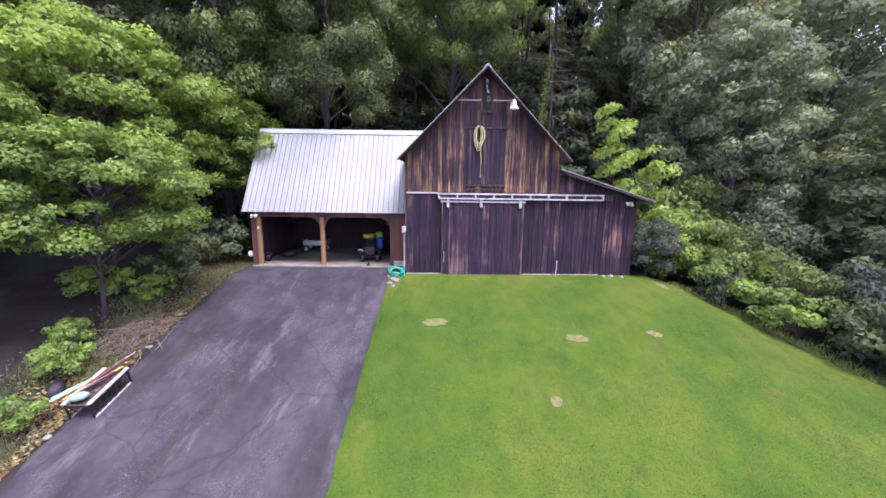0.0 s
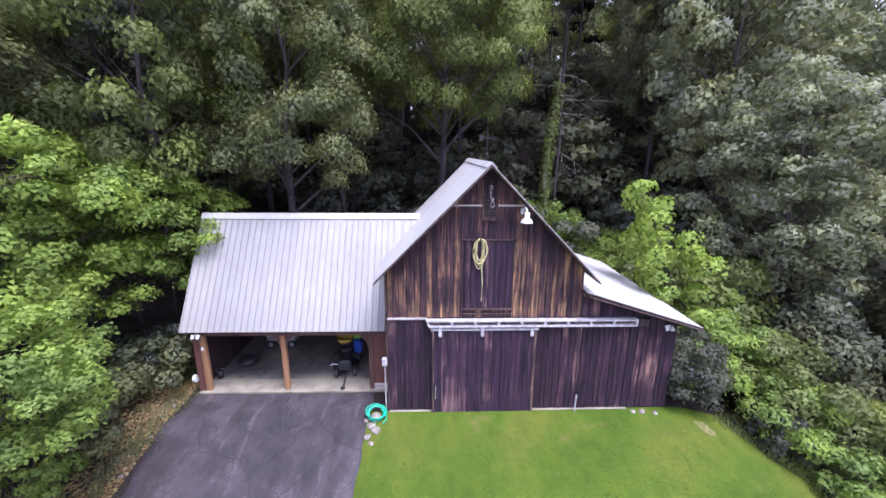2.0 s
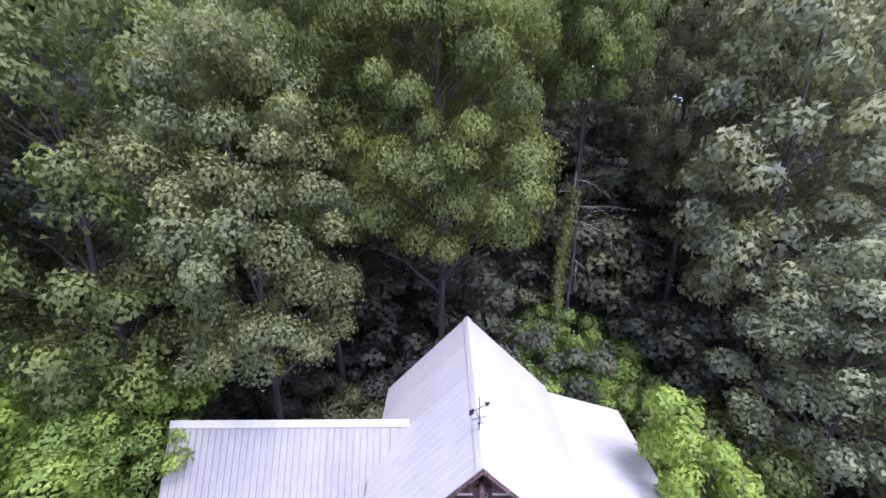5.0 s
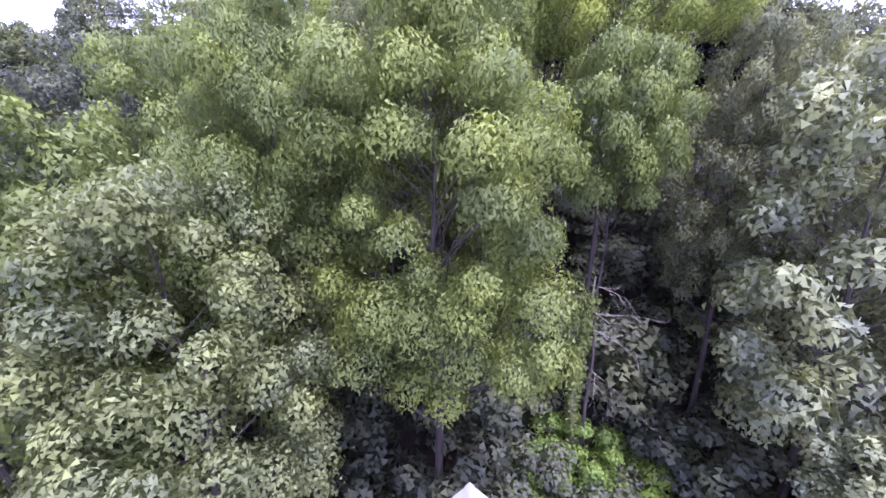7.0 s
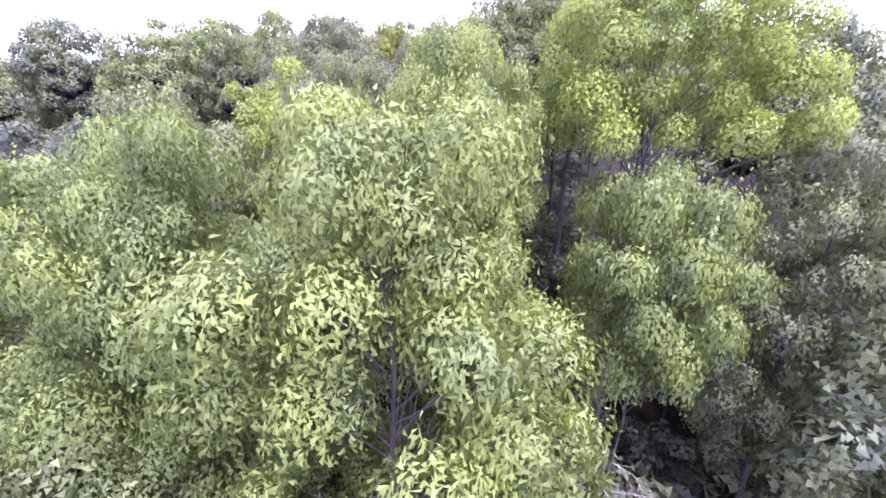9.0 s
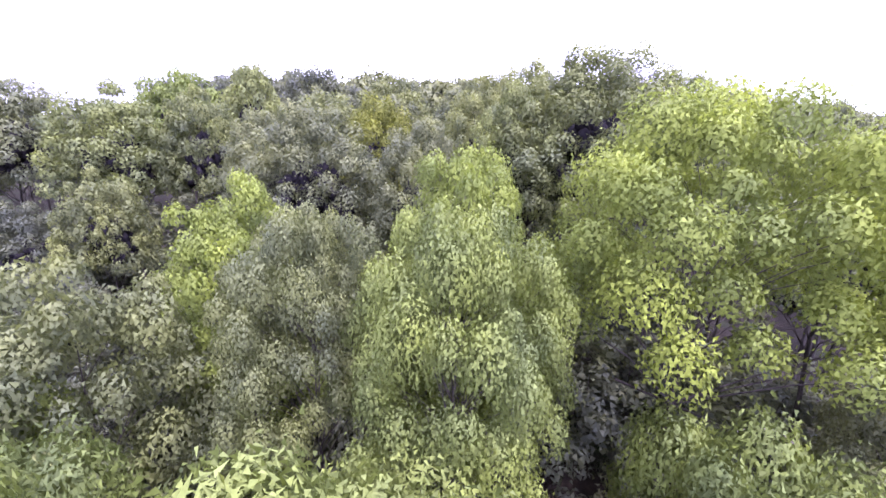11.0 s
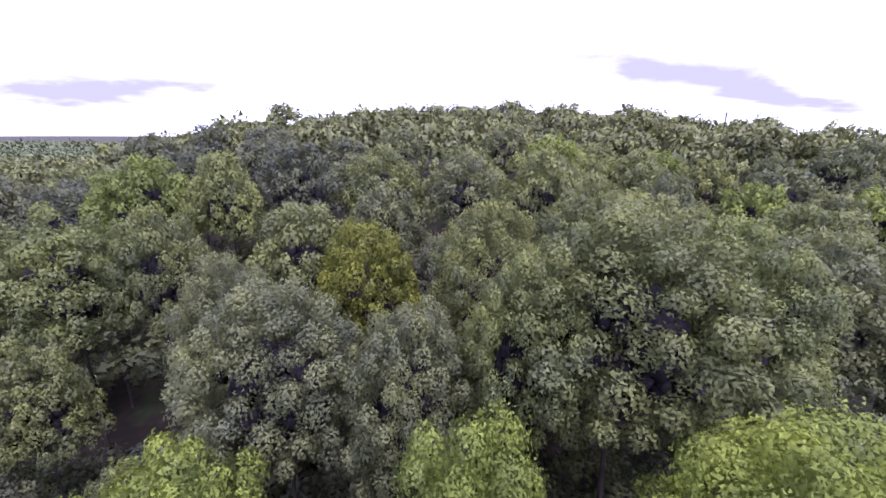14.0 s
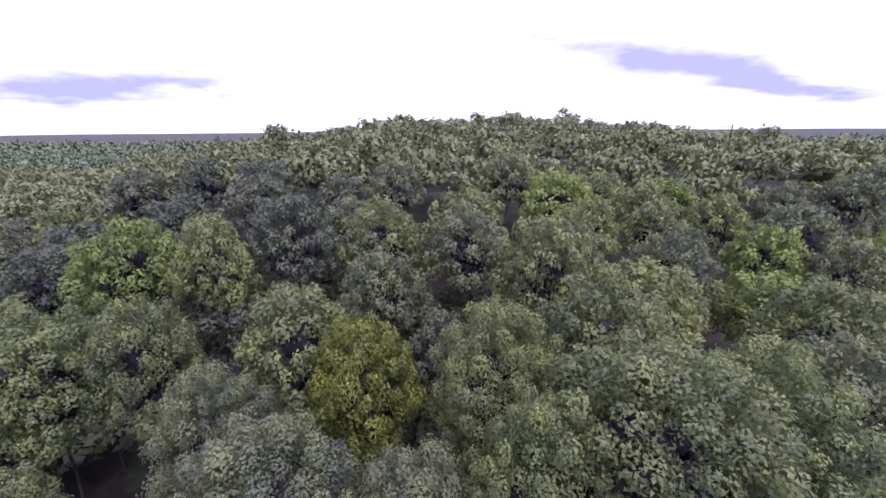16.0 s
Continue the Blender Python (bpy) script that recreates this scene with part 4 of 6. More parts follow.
HILL_TREES = (
    (-3.6, 26.0, 29.6, 4.0, LEAF_GREY), (-7.4, 29.4, 29.2, 3.0, LEAF_GREY), (1.7, 25.2, 29.0, 3.2, LEAF_GREY), (10.2, 26.4, 32.4, 5.2, LEAF_OAK),
    (15.0, 27.6, 31.4, 3.9, LEAF_SILVER), (6.4, 26.0, 30.8, 2.9, LEAF_SILVER), (20.4, 29.2, 30.6, 3.9, LEAF_GREY), (-15.6, 27.2, 26.0, 2.4, LEAF_OAK),
    (-18.4, 32.4, 30.8, 4.0, LEAF_SILVER), (-13.2, 33.2, 30.8, 3.1, LEAF_OAK), (-5.4, 34.2, 31.0, 3.5, LEAF_OAK), (-13.0, 40.6, 33.6, 3.0, LEAF_SILVER),
    (-19.6, 41.4, 33.0, 4.0, LEAF_BRIGHT), (5.2, 30.6, 31.6, 3.4, LEAF_OAK), (10.8, 32.2, 32.6, 3.8, LEAF_OAK), (18.6, 21.2, 28.6, 4.0, LEAF_GREY),
    # LEAF_DARK crowns in this row are added to stand in for shaded gaps
    (24.5, 21.0, 26.0, 4.4, LEAF_GREY), (-9.8, 24.6, 22.0, 1.8, LEAF_OAK), (-16.0, 23.6, 21.5, 3.2, LEAF_DARK), (-11.8, 20.4, 18.0, 2.8, LEAF_DARK), (-20.6, 27.6, 24.0, 3.0, LEAF_DARK), (2.7, 36.4, 28.4, 2.6, LEAF_DARK), (-7.6, 24.0, 20.0, 2.2, LEAF_DARK),
)
YELLOW_AT = (-1.2, 31.6)
GAPS = ((-10.2, 23.0, 2.0), (-10.6, 27.0, 1.6))
wood = np.random.default_rng(8)
placed = [(x, y, top, rad, material) for x, y, top, rad, material in HILL_TREES] + [(*YELLOW_AT, 30.6, 3.1, LEAF_YELLOW)]
taken = [(x, y, rad) for x, y, top, rad, m in placed] + [(x, y, r) for x, y, top, r, k, m, label in SLOPE_TREES] + list(GAPS)
row_y = 24.0
while row_y < 66:
    reach = 1.22 * (row_y - 9) + 15
    x = -reach + wood.uniform(0, 5)
    while x < reach:
        tx, ty = x + wood.uniform(-1.3, 1.3), row_y + wood.uniform(-1.6, 1.6)
        rad = wood.uniform(3.2, 4.8)
        if all(math.hypot(tx - a, ty - b) > 0.80 * (rad + c) for a, b, c in taken):
            kinds = LEFT_WOOD if tx < -7 else MIDDLE_WOOD if tx < 6 else RIGHT_WOOD
            top = canopy(tx, ty) - 0.6 - min(4.2, max(0, (30 - ty) * 0.5)) + wood.normal(0, 1.1 if ty < 44 else 0.9)
            placed.append((tx, ty, top, rad, kinds[int(wood.integers(0, len(kinds)))]))
            taken.append((tx, ty, rad))
        x += wood.uniform(2.4, 3.6)
    row_y += 3.0
for tx, ty, top, rad, material in placed:
    z = float(land(tx, ty)) - 0.1
    yellow = (tx, ty) == YELLOW_AT
    pick = int(wood.integers(0, 4))
    form = FINE[pick % 2] if ty < 30.8 and -9 < tx < 17 else (CLOSE if ty < 34 else MID if ty < 46 else FURTHER)[pick]
    label = "yellowing tree among the green crowns of the hillside wood" if yellow else "rounded green tree in the hillside wood"
    plant("woodland_tree", form, (tx, ty, z), wood.uniform(0, 360), (rad / 4.6, rad / 4.6, (top - z) / 20), label, "tree", "hillside wood", material)


def far_forms(seed, count, lobes, tuft):
    """Leaf arrays of a few far crowns, one metre in radius, their tops at zero."""
    forms = []
    for k in range(count):
        r = np.random.default_rng(seed + k)
        cs, rs = crown_lobes(r, 0.0, -1.0, 1.0, lobes, (0.30, 0.46), "dome")
        forms.append(leafy_crown(r, cs, rs, 1.1, (tuft * 2.0, tuft * 1.6), 0.1, 0.95, 0.4, -0.1, 0))
    return forms


def far_wood(seed, rows, name, label, material):
    """Crowns of far trees over the land, one mass."""
    r = np.random.default_rng(seed)
    vs, ns, fs, total = [], [], [], 0
    for y0, y1, step, lobes, tuft, rough in rows:
        forms = far_forms(seed * 10 + lobes, 5, lobes, tuft)
        y = y0
        while y < y1:
            reach = 1.25 * y + 20
            x = -reach + r.uniform(0, step)
            while x < reach:
                tx, ty = x + r.uniform(-0.3, 0.3) * step, y + r.uniform(-0.3, 0.3) * step
                rad = step * r.uniform(0.52, 0.72)
                z = float(land(tx, ty)) + 20.8 + r.normal(0, rough)
                v, soft, faces, _ = forms[int(r.integers(0, 5))]
                fs.append(faces + total)
                total += len(v)
                a = r.uniform(0, 6.28)
                turn = np.array([[math.cos(a), -math.sin(a), 0], [math.sin(a), math.cos(a), 0], [0, 0, 1]])
                vs.append(v @ turn.T * (rad, rad, rad * 1.25) + (tx, ty, z))
                ns.append(soft @ turn.T)
                x += step * r.uniform(0.85, 1.15)
            y += step * 0.85
    v = np.concatenate(vs)
    ob = new(name, raw_mesh(name, v, np.concatenate(fs), material, normals=np.concatenate(ns)))
    return tagged(ob, label, "woodland", kind="stuff")


LEAF_FAR = foliage("far_leaf", *tones((0.178, 0.190, 0.102), 0.2), 0.2, 1.2)
# haze of distance put into the leaf colour: greyer and bluer than near
LEAF_HAZED = foliage("hazed_leaf", *tones((0.125, 0.150, 0.100), 0.12), 0.1, 0.12)
far_wood(21, ((67, 110, 6.4, 13, 0.09, 1.0), (110, 200, 8.6, 8, 0.12, 1.0)), "far_wood", "dense green crowns of the far hillside wood", LEAF_FAR)
far_wood(22, ((200, 420, 15.0, 4, 0.13, 1.2), (420, 1000, 42.0, 4, 0.13, 1.5)), "distant_wood", "green woods towards the horizon with haze in their colour", LEAF_HAZED)


def grass_blades(count, seed):
    r = np.random.default_rng(seed)
    y = -r.uniform(0.02, 1, count) ** 0.8 * 14.0
    lo = np.array([drive_right(v) for v in y]) + 0.02
    hi = np.array([lawn_right(v) for v in y])
    x = lo + (hi - lo) * r.random(count)
    h = r.uniform(0.02, 0.042, count)
    z = land(x, y) + 0.03
    a = r.uniform(-0.6, 0.6, count)
    w = 0.012
    base = np.stack([x, y, z], 1)
    side = np.stack([np.cos(a), np.sin(a), np.zeros(count)], 1) * w
    lean = np.stack([r.normal(0, 0.03, count), r.normal(0.02, 0.03, count), h], 1)
    v = np.stack([base - side, base + side, base + lean], 1).reshape(-1, 3)
    ob = new("grass", raw_mesh("grass", v, np.arange(len(v)).reshape(-1, 3), GRASS, normals=np.tile((0, -0.2, 0.98), (len(v), 1))))
    return tagged(ob, "short green mown grass blades of the lawn", "grass", kind="stuff")


grass_blades(110000, 3)


# ---------------------------------------------------------------- the barn
W_MAIN, D_MAIN = 6.1, 6.6          # the tall part
RIDGE_X, RIDGE_Z = 3.06, 8.08      # its ridge
EAVE_Z, OVER = 4.66, 0.32          # roof's lower edge, past the walls
SLOPE = (RIDGE_Z - EAVE_Z) / (RIDGE_X + OVER)
SHED_X = 9.3                        # outer wall of the lean-to
TRACK_Z = 3.34                      # seam between lower and upper boards

barn = thing("barn", "old dark-stained board barn with a pale metal roof and lean-to", "barn")


def under_roof(x):
    """Height of the underside of the roofs at the front wall."""
    if x <= W_MAIN:
        return RIDGE_Z - 0.10 - SLOPE * abs(x - RIDGE_X)
    return 4.22 - 0.30 * (x - W_MAIN)


def wall_slab(name, outline, y0, y1, material, parent):
    """An upright slab with an outline in x and z, between y0 and y1."""
    bm = bmesh.new()
    a = [bm.verts.new((x, y0, z)) for x, z in outline]
    b = [bm.verts.new((x, y1, z)) for x, z in outline]
    bm.faces.new(a)
    bm.faces.new(b[::-1])
    n = len(outline)
    for i in range(n):
        bm.faces.new((a[i], b[i], b[(i + 1) % n], a[(i + 1) % n]))
    bmesh.ops.recalc_face_normals(bm, faces=bm.faces)
    return part(name, bm, material, parent)


front_wall = wall_slab("front_wall", [(0.03, 0.06), (SHED_X - 0.03, 0.06), (SHED_X - 0.03, under_roof(SHED_X) - 0.05), (W_MAIN + 0.02, under_roof(W_MAIN + 0.02) - 0.05),
                                      (W_MAIN - 0.02, under_roof(W_MAIN) - 0.05), (RIDGE_X, RIDGE_Z - 0.18), (0.03, under_roof(0) - 0.05)], 0.03, 0.15, BLACK, barn)
back_wall = wall_slab("back_wall", [(0.03, 0.0), (SHED_X, 0.0), (SHED_X, under_roof(SHED_X) - 0.05), (W_MAIN + 0.02, 4.1), (W_MAIN - 0.02, under_roof(W_MAIN) - 0.05),
                                    (RIDGE_X, RIDGE_Z - 0.18), (0.03, under_roof(0) - 0.05)], D_MAIN - 0.14, D_MAIN, TRIM_WOOD, barn)
part("side_wall", block(0.0, 0.12, 0.16, D_MAIN - 0.15, 0.0, under_roof(0) - 0.06), SHADED_BOARD, barn)
part("side_wall", block(SHED_X - 0.12, SHED_X, 0.16, D_MAIN - 0.15, -0.6, under_roof(SHED_X) - 0.06), TRIM_WOOD, barn)
part("side_wall", block(W_MAIN - 0.12, W_MAIN, 0.16, D_MAIN - 0.15, 4.0, under_roof(W_MAIN) - 0.06), TRIM_WOOD, barn)
part("foundation", block(-0.04, 7.95, -0.07, 0.03, -0.5, 0.055, 0.015), CONCRETE, barn, "pale concrete foundation wall")
part("foundation", block(7.95, SHED_X, -0.03, 0.03, -0.7, 0.02, 0.015), STONE, barn, "rough stone footing")


def board_mesh(w, z0, zl, zr, thick=0.024):
    """One upright board, w wide, its top cut on a slope, with eased edges."""
    e = 0.005
    bm = bmesh.new()
    prof = [(0, 0), (0, -thick + e), (e, -thick), (w - e, -thick), (w, -thick + e), (w, 0)]
    low = [bm.verts.new((x, y, z0)) for x, y in prof]
    high = [bm.verts.new((x, y, zl + (zr - zl) * x / w)) for x, y in prof]
    for i in range(len(prof) - 1):
        bm.faces.new((low[i], low[i + 1], high[i + 1], high[i]))
    bm.faces.new(high)
    bm.faces.new(low[::-1])
    bmesh.ops.recalc_face_normals(bm, faces=bm.faces)
    return bm


def board_row(seed, x0, x1, z0, top, material, parent, y=0.03, narrow=0.15, wide=0.27, cut=()):
    """Boards side by side between x0 and x1, up to top(x)."""
    r = random.Random(seed)
    x = x0
    while x < x1 - 0.02:
        w = r.uniform(narrow, wide)
        for c in (x1, *cut):
            if x < c - 0.01 and x + w > c - 0.09:
                w = c - x
                break
        gap = r.uniform(0.010, 0.026)
        ob = part("board", board_mesh(w - gap, z0 + r.uniform(-0.012, 0.012), top(x), top(x + w - gap)), material, parent)
        ob.location = (x + gap / 2, y + r.uniform(-0.007, 0.004), 0)
        ob.rotation_euler = (0, 0, radians(r.uniform(-0.9, 0.9)))
        x += w


def gable_top(x):
    return under_roof(x) - 0.02


board_row(1, 0.02, W_MAIN, TRACK_Z + 0.035, gable_top, GABLE_BOARD, front_wall, 0.028, cut=(2.36, RIDGE_X, 3.88))
board_row(2, 0.02, SHED_X, 0.055, lambda x: min(TRACK_Z - 0.03, under_roof(x) - 0.03), BOARD, front_wall, 0.028)
board_row(3, W_MAIN + 0.03, 8.0, TRACK_Z + 0.035, lambda x: max(under_roof(x) - 0.03, TRACK_Z + 0.06), BOARD, front_wall, 0.028)
part("trim_board", block(0.0, 1.24, -0.045, 0.0, TRACK_Z - 0.03, TRACK_Z + 0.035, 0.006), PALE_TRIM, barn, "pale weathered drip board")
part("trim_board", block(1.98, 2.86, -0.035, 0.0, 6.86, 6.91, 0.005), PALE_TRIM, barn)
part("trim_board", block(3.34, 4.16, -0.035, 0.0, 6.86, 6.91, 0.005), PALE_TRIM, barn)
part("corner_board", block(-0.05, 0.02, -0.03, 0.16, 0.0, under_roof(0) - 0.06), TRIM_WOOD, barn)

# hay door in the gable: two leaves, ledge and lintel
hay_door = part("hay_door", block(2.40, 3.85, -0.012, 0.0, 3.70, 5.82, 0.004), BLACK, barn, "closed two-leaf hay door of dark boards")
board_row(4, 2.41, 3.84, 3.71, lambda x: 5.80, DOOR_BOARD, hay_door, -0.014, 0.16, 0.22, cut=(3.12,))
part("ledge", block(2.32, 3.92, -0.075, -0.012, 3.62, 3.69, 0.008), TRIM_WOOD, hay_door)
part("ledge", block(2.36, 3.88, -0.06, -0.012, 3.48, 3.53, 0.008), TRIM_WOOD, hay_door)
part("lintel", block(2.30, 3.95, -0.06, -0.012, 5.83, 5.89, 0.008), TRIM_WOOD, hay_door)
# louvred vent
vent = part("vent", block(2.88, 3.32, -0.012, 0.0, 6.46, 7.14, 0.004), BLACK, barn, "dark louvred gable vent")
for sx in (2.88, 3.28):
    part("vent_frame", block(sx, sx + 0.04, -0.06, -0.012, 6.46, 7.14, 0.005), TRIM_WOOD, vent)
for sz in (6.44, 7.12):
    part("vent_frame", block(2.86, 3.34, -0.062, -0.012, sz, sz + 0.04, 0.005), TRIM_WOOD, vent)
for k in range(9):
    bm = bmesh.new()
    box(bm, 2.925, 3.275, -0.03, 0.02, -0.006, 0.006)
    bmesh.ops.transform(bm, matrix=pose(0, -0.03, 6.52 + k * 0.066, 35), verts=bm.verts)
    part("slat", bm, TRIM_WOOD, vent)

# hoist arm under the peak, with its hook
part("hoist_arm", beam((3.08, 0.02, 7.38), (3.02, -0.62, 7.44), 0.10, 0.14, 0.012), TRIM_WOOD, barn, "grey wooden hoist arm")
bm = bmesh.new()
tube(bm, [(3.03, -0.5, 7.38), (3.03, -0.5, 7.22), (3.06, -0.48, 7.10), (3.10, -0.45, 7.06), (3.12, -0.42, 7.12), (3.09, -0.42, 7.17)], 0.014)
part("hook", bm, STEEL, barn)
bm = bmesh.new()
tube(bm, [(3.16 + 0.05 * math.sin(a), -0.075, 6.92 + 0.09 * math.cos(a)) for a in np.linspace(0, 6.0, 12)], 0.012)
part("pulley_ring", bm, STEEL, barn)

# barge boards along the gable
for sgn in (-1, 1):
    lo = (RIDGE_X + sgn * (RIDGE_X + OVER), -0.36, EAVE_Z - 0.06)
    part("barge_board", beam(lo, (RIDGE_X + sgn * 0.012, -0.36, RIDGE_Z - 0.075), 0.18, 0.035, 0.006), TRIM_WOOD, barn)
part("barge_board", beam((W_MAIN + 0.05, -0.33, 4.17), (9.78, -0.33, 3.06), 0.16, 0.035, 0.006), TRIM_WOOD, barn)


# ---------------------------------------------------------------- roofs
def roof_panel(run, width, rib=0.022, ribs=4, thick=0.012):
    """A ribbed metal sheet: width across (x), run up the slope (y)."""
    step = width / ribs
    prof = []
    for k in range(ribs):
        x = k * step
        prof += [(x, rib), (x + 0.018, rib), (x + 0.034, 0), (x + step / 2 - 0.02, 0), (x + step / 2, rib * 0.25), (x + step / 2 + 0.02, 0), (x + step - 0.016, 0)]
    prof.append((width, rib))
    bm = bmesh.new()
    rows = [[bm.verts.new((x, y, z)) for x, z in prof] for y in np.linspace(0, run, 4)]
    under = [[bm.verts.new((x, y, -thick)) for x in (0, width)] for y in (0, run)]
    for a, b in zip(rows, rows[1:]):
        for i in range(len(prof) - 1):
            bm.faces.new((a[i], a[i + 1], b[i + 1], b[i]))
    bm.faces.new((under[0][0], under[1][0], under[1][1], under[0][1]))
    bm.faces.new([under[0][0], under[0][1], *rows[0][::-1]])
    bm.faces.new([under[1][1], under[1][0], *rows[-1]])
    bm.faces.new([under[0][0], *[r[0] for r in rows], under[1][0]])
    bm.faces.new([under[1][1], *[r[-1] for r in rows[::-1]], under[0][1]])
    return bm


def lay_panels(parent, name, count, width, run, frame_m, rib, ribs, material=ROOF):
    """Sheets side by side; frame_m carries the roof plane's corner, x along the eave, y up the slope."""
    bm = roof_panel(run, width, rib, ribs)
    me = bpy.data.meshes.new(name)
    bm.to_mesh(me)
    bm.free()
    me.materials.append(material)
    for k in range(count):
        ob = new(name, me)
        ob.parent = parent
        ob.matrix_basis = frame_m @ pose(k * (width + 0.001), 0, 0.003 * (k % 2))


def plane_frame(corner, along, up):
    """A pose whose x runs along, y up the slope."""
    x, y = Vector(along).normalized(), Vector(up).normalized()
    z = x.cross(y)
    return Matrix(((x.x, y.x, z.x, corner[0]), (x.y, y.y, z.y, corner[1]), (x.z, y.z, z.z, corner[2]), (0, 0, 0, 1)))


ROOF_Y0, ROOF_Y1 = -0.36, 6.8
run_main = math.hypot(RIDGE_X + OVER, RIDGE_Z - EAVE_Z)
main_roof = part("roof", beam((RIDGE_X, ROOF_Y0 + 0.05, RIDGE_Z - 0.14), (RIDGE_X, ROOF_Y1 - 0.05, RIDGE_Z - 0.14), 0.05, 0.12), TRIM_WOOD, barn, "steep pale metal gable roof")
n_main, w_main = 8, (ROOF_Y1 - ROOF_Y0) / 8 - 0.001
lay_panels(main_roof, "roof_sheet", n_main, w_main, run_main, plane_frame((-OVER, ROOF_Y1, EAVE_Z), (0, -1, 0), (RIDGE_X + OVER, 0, RIDGE_Z - EAVE_Z)), 0.007, 3)
lay_panels(main_roof, "roof_sheet", n_main, w_main, run_main, plane_frame((2 * RIDGE_X + OVER, ROOF_Y0, EAVE_Z), (0, 1, 0), (-RIDGE_X - OVER, 0, RIDGE_Z - EAVE_Z)), 0.007, 3)
bm = bmesh.new()
cap = [(-0.15, -0.13), (0, 0.02), (0.15, -0.13), (0.14, -0.155), (0, -0.01), (-0.14, -0.155)]
ends = [[bm.verts.new((RIDGE_X + x, y, RIDGE_Z + 0.035 + z)) for x, z in cap] for y in (ROOF_Y0 - 0.01, ROOF_Y1 + 0.01)]
for i in range(6):
    bm.faces.new((ends[0][i], ends[0][(i + 1) % 6], ends[1][(i + 1) % 6], ends[1][i]))
bm.faces.new(ends[0][::-1])
bm.faces.new(ends[1])
part("ridge_cap", bm, ROOF, main_roof)
# decking under the sheets, so that the roof has body
for sgn in (-1, 1):
    bm = bmesh.new()
    box(bm, 0, run_main - 0.03, ROOF_Y0 + 0.02, ROOF_Y1 - 0.02, -0.075, -0.016)
    ang = math.degrees(math.atan2(RIDGE_Z - EAVE_Z, RIDGE_X + OVER))
    m = pose(-OVER, 0, EAVE_Z, 0, -ang, 0) if sgn < 0 else Matrix.Translation((2 * RIDGE_X, 0, 0)) @ Matrix.Diagonal((-1, 1, 1, 1)) @ pose(-OVER, 0, EAVE_Z, 0, -ang, 0)
    bmesh.ops.transform(bm, matrix=m, verts=bm.verts)
    bmesh.ops.recalc_face_normals(bm, faces=bm.faces)
    part("decking", bm, TRIM_WOOD, main_roof)

# lean-to roof
SH0, SH1 = (W_MAIN - 0.02, 4.32), (9.86, 3.12)
run_shed = math.hypot(SH1[0] - SH0[0], SH1[1] - SH0[1])
shed_roof = part("lean_to_roof", beam((W_MAIN + 0.04, -0.2, 4.13), (W_MAIN + 0.04, 6.6, 4.13), 0.05, 0.1), TRIM_WOOD, barn, "low pale metal lean-to roof")
lay_panels(shed_roof, "roof_sheet", 8, 7.5 / 8 - 0.001, run_shed, plane_frame((SH1[0], -0.36, SH1[1]), (0, 1, 0), (SH0[0] - SH1[0], 0, SH0[1] - SH1[1])), 0.007, 3)
bm = bmesh.new()
box(bm, 0, run_shed - 0.05, -0.34, 7.1, -0.07, -0.016)
bmesh.ops.transform(bm, matrix=pose(SH0[0], 0, SH0[1], 0, math.degrees(math.atan2(SH0[1] - SH1[1], SH1[0] - SH0[0])), 0), verts=bm.verts)
part("decking", bm, TRIM_WOOD, shed_roof)

# ---------------------------------------------------------------- sliding door and its track
sliding_door = thing("sliding_door", "large closed sliding barn door of dark purple-brown boards", "door", (0, 0, 0))
door_leaf = part("leaf", block(1.42, 4.70, -0.075, -0.045, -0.08, 2.98, 0.006), BLACK, sliding_door)
board_row(5, 1.42, 4.70, -0.10, lambda x: 2.97, DOOR_BOARD, door_leaf, -0.077, 0.21, 0.30)
part("edge_board", block(1.40, 1.47, -0.13, -0.10, -0.10, 2.97), TRIM_WOOD, sliding_door)
part("edge_board", block(4.65, 4.72, -0.13, -0.10, -0.10, 2.97), TRIM_WOOD, sliding_door)
part("bottom_rail", block(1.38, 4.74, -0.14, -0.04, -0.17, -0.09), TRIM_WOOD, sliding_door)
part("top_rail", block(1.36, 4.76, -0.15, -0.10, 2.98, 3.05, 0.006), WHITE_PAINT, sliding_door, "chipped white top rail")
for hx in (1.66, 2.98, 4.55):
    hanger = part("hanger", block(hx - 0.05, hx + 0.05, -0.16, -0.135, 2.78, 3.16, 0.008), WHITE_PAINT, sliding_door, "white-painted hanger strap")
    bm = bmesh.new()
    bmesh.ops.create_cone(bm, cap_ends=True, segments=16, radius1=0.06, radius2=0.06, depth=0.03, matrix=pose(hx, -0.165, 2.86, 90))
    part("roller", bm, WHITE_PAINT, hanger)
part("handle", block(1.50, 1.53, -0.16, -0.10, 0.55, 1.0, 0.006), STEEL, sliding_door, "pale metal pull handle")

door_track = thing("door_track", "chipped white-painted sliding door track with open slots", "door track")
part("track_rail", block(1.22, 7.88, -0.20, -0.02, 3.285, 3.345, 0.006), WHITE_PAINT, door_track)
part("track_rail", block(1.30, 7.88, -0.19, -0.05, 3.10, 3.16, 0.006), WHITE_PAINT, door_track)
part("track_back", block(1.24, 7.86, -0.06, -0.005, 3.16, 3.285, 0.004), TRIM_WOOD, door_track)
for k in range(10):
    x = 1.26 + k * 0.728
    part("bracket", block(x, x + 0.075, -0.185, -0.06, 3.155, 3.29, 0.005), WHITE_PAINT, door_track)
part("end_block", block(7.90, 8.24, -0.17, 0.0, 3.10, 3.34, 0.01), TRIM_WOOD, door_track, "bare grey wooden end block")


